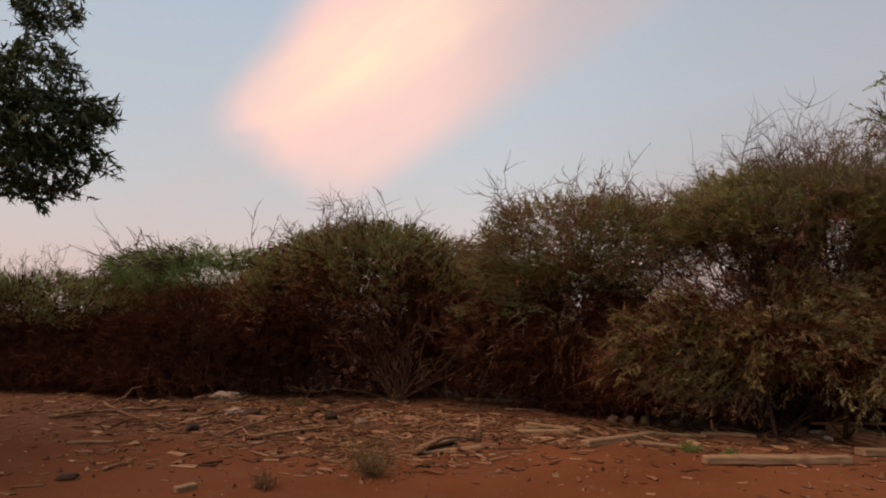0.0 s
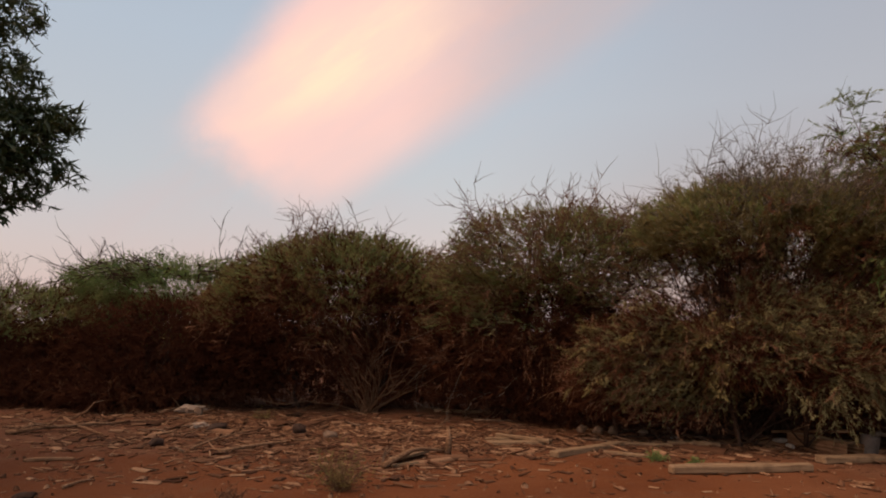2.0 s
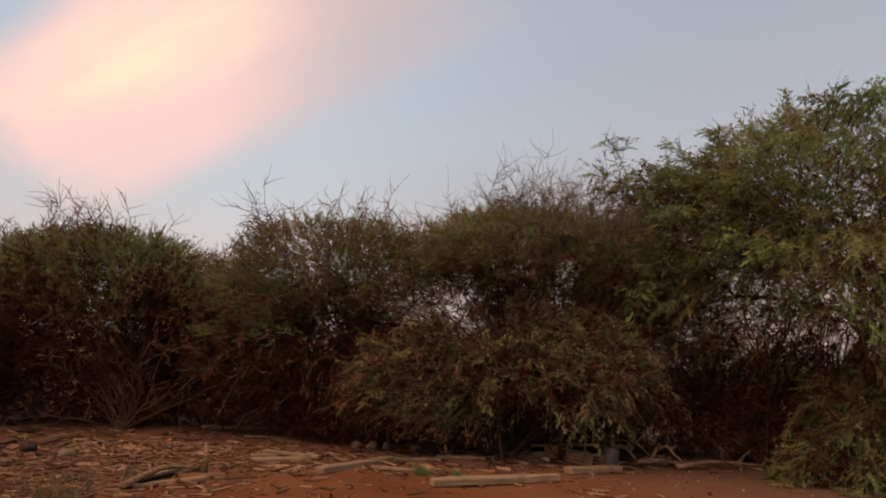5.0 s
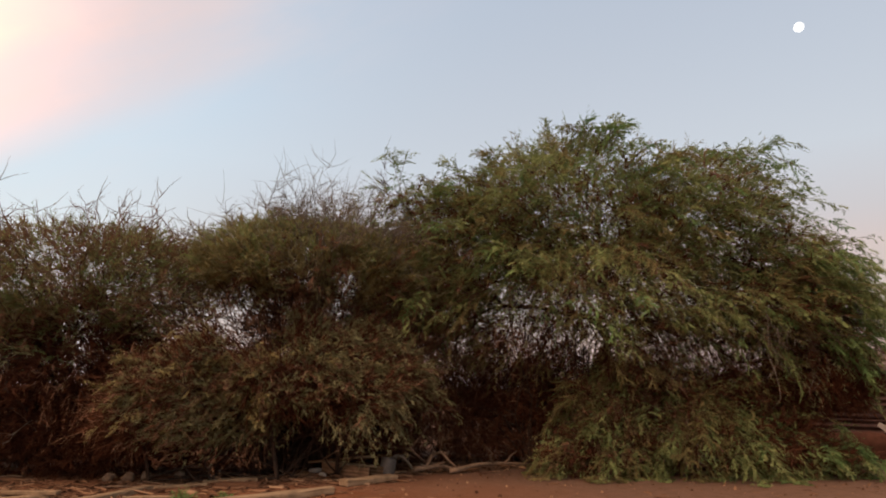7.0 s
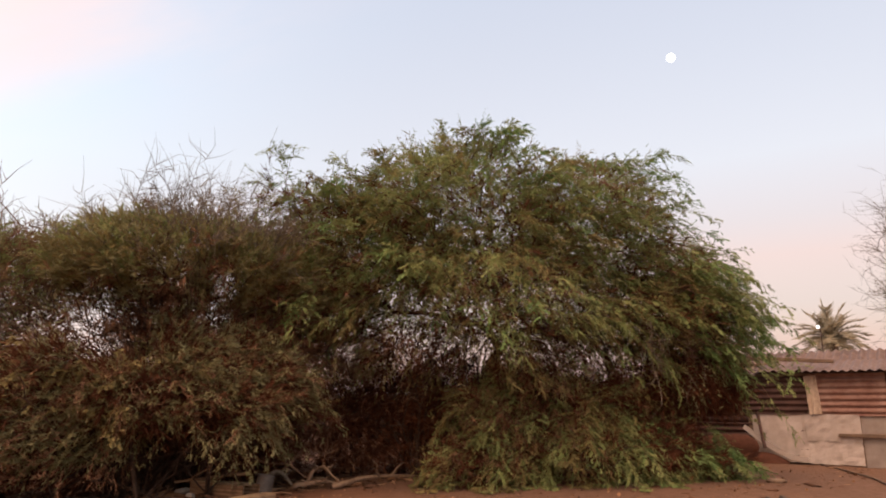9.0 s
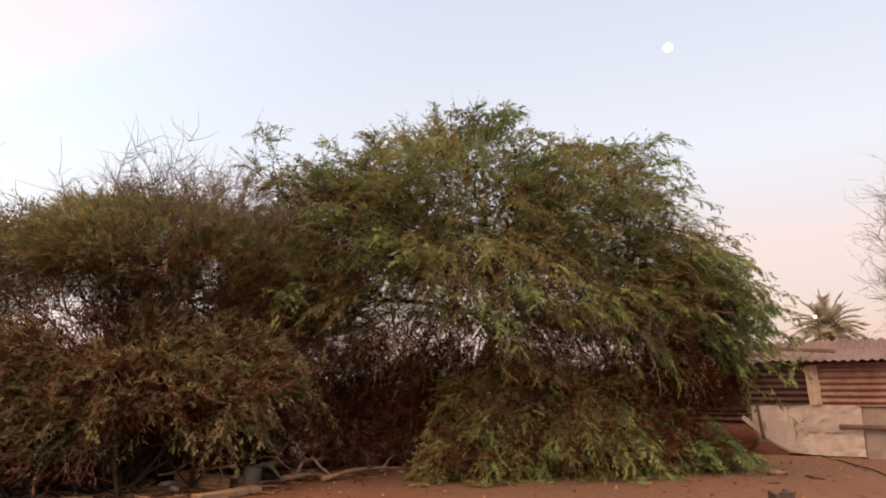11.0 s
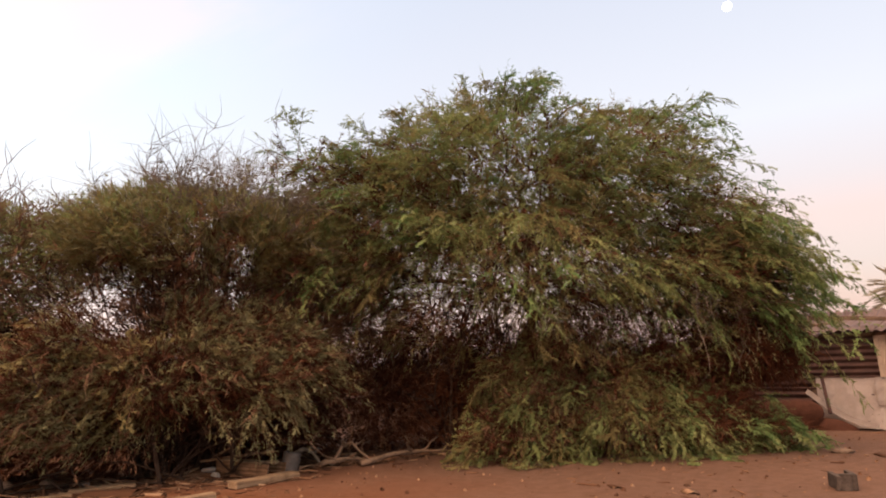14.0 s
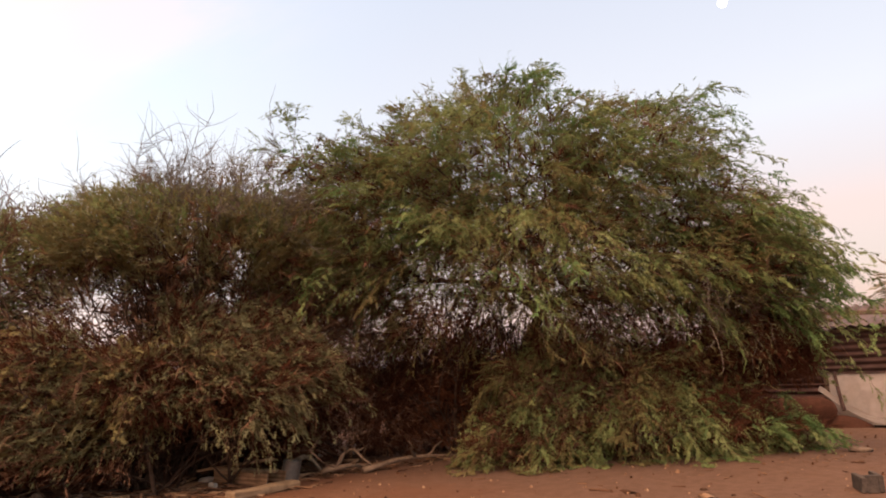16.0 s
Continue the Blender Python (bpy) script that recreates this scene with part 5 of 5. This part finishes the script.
for k in range(15):
    rng_k = random.Random(100 + k)
    x0, y0 = rng_k.uniform(-5.5, 3.0), rng_k.uniform(8.6, 12.3)
    a0, l0 = rng_k.uniform(0, math.pi), rng_k.uniform(0.35, 0.8)
    limb("thin dead stick among the wood litter", (x0, y0), (x0 + math.cos(a0) * l0, y0 + math.sin(a0) * l0 * 0.7), rng_k.uniform(0.01, 0.022), 0.04, 0.02, 200 + k,
         LITTER if k % 2 else BARK_PALE, 1, "dead_stick")

# the upright end of the curved branch
solo("stub", rod([at(0.06, 8.8), at(0.08, 8.82, 0.2), at(0.06, 8.85, 0.36)], [0.045, 0.035, 0.02], 7, 0.3), DEADWOOD, "dark upright stub of dead wood", "stump", smooth=True)
solo("forked_stick", merge(rod([at(-0.72, 8.0), at(-0.70, 8.02, 0.14), at(-0.66, 8.0, 0.26)], [0.015, 0.013, 0.01], 5), rod([at(-0.70, 8.02, 0.13), at(-0.60, 8.02, 0.24)], [0.012, 0.008], 5)),
     BARK_PALE, "thin pale forked stick standing in the litter", "stick")


def lump(name, label, category, x, y, r, squash, mat, seed):
    return solo(name, ball(r, 14, 9, squash, 0.5, seed), mat, label, category, pose(*at(x, y, r * squash[2] * 0.6), 0, 0, seed * 40), smooth=True)


lump("stone", "charred black stone on the litter", "stone", -2.25, 10.5, 0.10, (1.1, 0.9, 0.9), STONE_DARK, 1)
lump("stone", "charred black stone on the litter", "stone", -4.0, 9.4, 0.09, (1.3, 0.9, 0.7), STONE_DARK, 2)
lump("stone", "pale rough stone by the shrubs", "stone", -4.5, 12.3, 0.09, (1.4, 0.9, 0.9), STONE_PALE, 3)
lump("stone", "pale rough stone on the litter", "stone", -1.7, 10.1, 0.085, (1.4, 0.9, 0.8), STONE_PALE, 4)
lump("clod", "dark brown clod on bare sand", "clod", -4.0, 6.5, 0.06, (1.7, 0.8, 0.7), STONE_DARK, 5)
lump("clod", "dark earth clod in the litter", "clod", -3.6, 10.7, 0.12, (1.8, 1.0, 0.5), STONE_DARK, 6)
lump("stone", "small stone lying on the sand", "stone", 11.9, 4.6, 0.09, (1.6, 1.0, 0.5), STONE_PALE, 7)
for k, (x, y) in enumerate([(2.3, 11.2), (2.55, 11.1), (2.8, 11.15), (3.2, 10.8)]):
    lump("stone", "small round stone in a row at the shrub foot", "stone", x, y, 0.08, (1.1, 1.0, 0.9), STONE_PALE, 20 + k)


def hollow_block(x, y, turn):
    blk = thing("concrete_block", "broken dark grey hollow concrete block on the sand", "block", pose(*at(x, y), 0, 0, turn))
    part("wall", box(0.29, 0.05, 0.17, 0.008, (0, -0.075, 0.085), 0.012, 4, 1), BLOCK, blk)
    part("wall", box(0.29, 0.05, 0.15, 0.008, (0, 0.075, 0.075), 0.012, 4, 2), BLOCK, blk)
    for x1, h in ((-0.12, 0.17), (0.0, 0.15), (0.12, 0.12)):
        part("web", box(0.045, 0.104, h, 0.006, (x1, 0, h / 2), 0.006, 0, 3), BLOCK, blk)


hollow_block(9.25, 3.62, 35)


def tin_can(x, y, r, h, label, lean):
    can = thing("can", label, "can", pose(*at(x, y, 0.0), lean, 8, 20))
    bm = bmesh.new()
    bmesh.ops.create_cone(bm, cap_ends=True, segments=24, radius1=r, radius2=r, depth=h, matrix=Matrix.Translation((0, 0, h / 2)))
    top = [f for f in bm.faces if f.normal.z > 0.9]
    bmesh.ops.inset_region(bm, faces=top, thickness=r * 0.06)
    bmesh.ops.translate(bm, verts=list({v for f in top for v in f.verts}), vec=(0, 0, -h * 0.06))
    part("body", bm, TIN, can, smooth=False)
    for z in (0.02, h * 0.33, h * 0.66, h - 0.01):
        ring = bmesh.new()
        bmesh.ops.create_cone(ring, segments=24, radius1=r * 1.03, radius2=r * 1.03, depth=0.012, matrix=Matrix.Translation((0, 0, z)))
        part("rim", ring, TIN, can)


tin_can(5.90, 9.42, 0.12, 0.27, "dull dented tin can in the rubbish pile", 6)


def cup(x, y, turn):
    bm = bmesh.new()
    bmesh.ops.create_cone(bm, cap_ends=True, segments=16, radius1=0.032, radius2=0.042, depth=0.10)
    f = max(bm.faces, key=lambda q: q.calc_center_median().z)
    bmesh.ops.inset_region(bm, faces=[f], thickness=0.003)
    bmesh.ops.translate(bm, verts=f.verts, vec=(0, 0, -0.085))
    solo("cup", bm, PLASTIC, "white plastic cup dropped under the shrubs", "cup", pose(*at(x, y, 0.045), 88, 0, turn))


cup(3.55, 10.4, 30)
cup(5.0, 9.75, 200)


def bottle(x, y, turn, tip):
    b = thing("bottle", "pale plastic bottle lying under the shrubs", "bottle", pose(*at(x, y, 0.05), tip, 0, turn))
    pts = [(0, 0, z) for z in (0.0, 0.01, 0.16, 0.19, 0.22, 0.235)]
    part("body", rod(pts, [0.034, 0.04, 0.04, 0.03, 0.014, 0.013], 14), PLASTIC, b, smooth=True)
    part("cap", rod([(0, 0, 0.236), (0, 0, 0.256)], 0.016, 12), STONE_PALE, b)


bottle(5.0, 10.25, 40, 80)

# hose over the sand in front of the shack
hose = [at(15.2, 4.95, 0.02), at(14.3, 4.25, 0.02), at(13.2, 3.6, 0.02), at(12.2, 3.1, 0.02), at(11.4, 2.75, 0.02), at(10.4, 2.0, 0.02), at(9.6, 1.0, 0.02)]
solo("hose", rod(hose, 0.018, 8), TIMBER_DARK, "thin brown hose trailing over the sand", "hose", smooth=True)


def weed(x, y, h, mat, label, seed, n=70):
    rng = np.random.default_rng(seed)
    root = at(x, y, -0.01)
    ob = thing("weed", label, "plant", pose(*root))
    a = rng.uniform(0, 2 * math.pi, n)
    d = np.stack([np.cos(a) * 0.8, np.sin(a) * 0.8, rng.uniform(0.5, 1.6, n)], 1)
    Q, D = shoots(np.zeros((n, 3)) + rng.normal(size=(n, 3)) * [0.03, 0.03, 0], d, rng.uniform(0.5, 1.0, n) * h, 4, rng, 0.06, 0.2)
    Q[:, :, 2] = np.maximum(Q[:, :, 2], 0.0)
    tagged(part("stalk_tuft", mesh_of("stalk_tuft", *shoot_tubes(Q, 0.0028), TWIG_BROWN), None, ob), kind="stuff")
    p, b = along(Q, D, 9, rng, 0.2)
    tagged(part("foliage", mesh_of("foliage", *blades(p, b + rng.normal(size=b.shape) * 0.7, rng.uniform(0.02, 0.045, len(p)), np.full(len(p), 0.012), rng), mat), None, ob), kind="stuff")


weed(-1.05, 6.95, 0.60, LEAF_OLIVE, "dry wispy weed growing from bare sand", 1, 130)
weed(-2.0, 6.4, 0.22, LEAF_DRY, "flattened dead weed on bare sand", 5, 60)
weed(2.7, 8.5, 0.20, LEAF_BRIGHT, "small green weed beside a plank", 2, 50)
weed(3.05, 8.15, 0.16, LEAF_BRIGHT, "small green weed beside a plank", 3, 40)
weed(-3.2, 11.9, 0.25, LEAF_OLIVE, "small dull weed in the litter", 4, 40)


def rag(x, y, r, label, seed):
    """A crumpled cloth dropped on the ground."""
    bm = ball(r, 26, 14, (1.5, 0.9, 0.5), 0.55, seed)
    for v in bm.verts:
        k = noise.noise(v.co / r * 3.1 + Vector((seed, 0, 0)))
        v.co *= 1 + 0.30 * k
        v.co.z = max(v.co.z, -0.4 * r)
    solo("rag", bm, CLOTH, label, "rag", pose(*at(x, y, r * 0.4), 0, 0, 25))


rag(-4.75, 12.55, 0.16, "pale crumpled rag on the litter by the shrubs", 2)
rag(-3.95, 10.9, 0.10, "dusty crumpled rag on the litter", 6)
lying("wood_block", "short pale block of wood on bare sand", "wood block", (-2.74, 6.14), (-2.62, 6.30), (0.08, 0.06), TIMBER, 31)


# ---- litter ----
def litter():
    """Chips, bark and broken twigs strewn over the ground."""
    rng = np.random.default_rng(90)
    packs = []
    for n, cx, cy, sx, sy, big in ((2400, -1.6, 10.2, 2.0, 1.2, 0.8), (900, 1.6, 9.9, 1.6, 0.7, 0.8), (800, 5.6, 9.9, 1.2, 0.5, 1.0), (900, -4.6, 11.6, 1.6, 0.8, 0.9), (500, -1.0, 8.2, 1.1, 0.7, 0.7), (160, 0.0, 7.2, 4.0, 0.8, 0.6), (300, 10.0, 4.0, 3.0, 1.6, 0.35)):
        # in drifts
        hx, hy = rng.normal(cx, sx, n // 14), rng.normal(cy, sy, n // 14)
        g = rng.integers(0, len(hx), n)
        loose = rng.random(n) < 0.35
        x = np.where(loose, rng.normal(cx, sx, n), hx[g] + rng.normal(0, 0.22, n))
        y = np.where(loose, rng.normal(cy, sy, n), hy[g] + rng.normal(0, 0.16, n))
        ok = (y > 3.5) & (y < 13.6)
        x, y = x[ok], y[ok]
        z = np.array([gz(a, b) for a, b in zip(x, y)]) + 0.006
        m = len(x)
        a = rng.uniform(0, math.pi, m)
        ln = rng.gamma(1.2, 0.075, m) * big + 0.015
        tilt = rng.normal(0, 0.12, m)
        d = np.stack([np.cos(a), np.sin(a), np.abs(tilt)], 1) * ln[:, None]
        p = np.stack([x, y, z], 1)
        r = np.clip(ln * rng.uniform(0.03, 0.12, m), 0.003, 0.018)
        packs.append(tubes(p, p + d, r, r * rng.uniform(0.3, 1.0, m), 4))
        x2, y2 = x + rng.normal(0, 0.3, m), y + rng.normal(0, 0.3, m)
        n2 = m
        z2 = np.array([gz(a, b) for a, b in zip(x2, y2)])
        l2 = (rng.gamma(1.3, 0.07, n2) + 0.015) * (0.5 + 0.5 * big)
        a2 = rng.uniform(0, math.pi, n2)
        p2 = np.stack([x2, y2, z2], 1)
        r2 = l2 * rng.uniform(0.15, 0.45, n2)
        v, q = tubes(p2, p2 + np.stack([np.cos(a2), np.sin(a2), rng.normal(0, 0.05, n2)], 1) * l2[:, None], r2, r2 * rng.uniform(0.4, 1.0, n2), 4)
        v[:, 2] = np.repeat(z2, 8) + 0.004 + (v[:, 2] - np.repeat(z2, 8)) * 0.22
        packs.append((v, q))
    tagged(new("wood_litter", mesh_of("wood_litter", *joined(*packs), LITTER)), "chips, bark and broken twigs strewn on the soil", "litter", kind="stuff")
    n = 2400
    x, y = rng.uniform(-9, 14, n), rng.uniform(3.6, 12.5, n)
    z = np.array([gz(a, b) for a, b in zip(x, y)])
    p = np.stack([x, y, z - 0.002], 1)
    r = rng.gamma(1.6, 0.006, n) + 0.004
    up = np.stack([rng.normal(0, 0.3, n), rng.normal(0, 0.3, n), np.ones(n)], 1) * (r * 1.1)[:, None]
    tagged(new("pebbles", mesh_of("pebbles", *tubes(p, p + up, r, r * 0.55, 5), LITTER)), "small pebbles and crumbs of earth", "pebbles", kind="stuff")


litter()
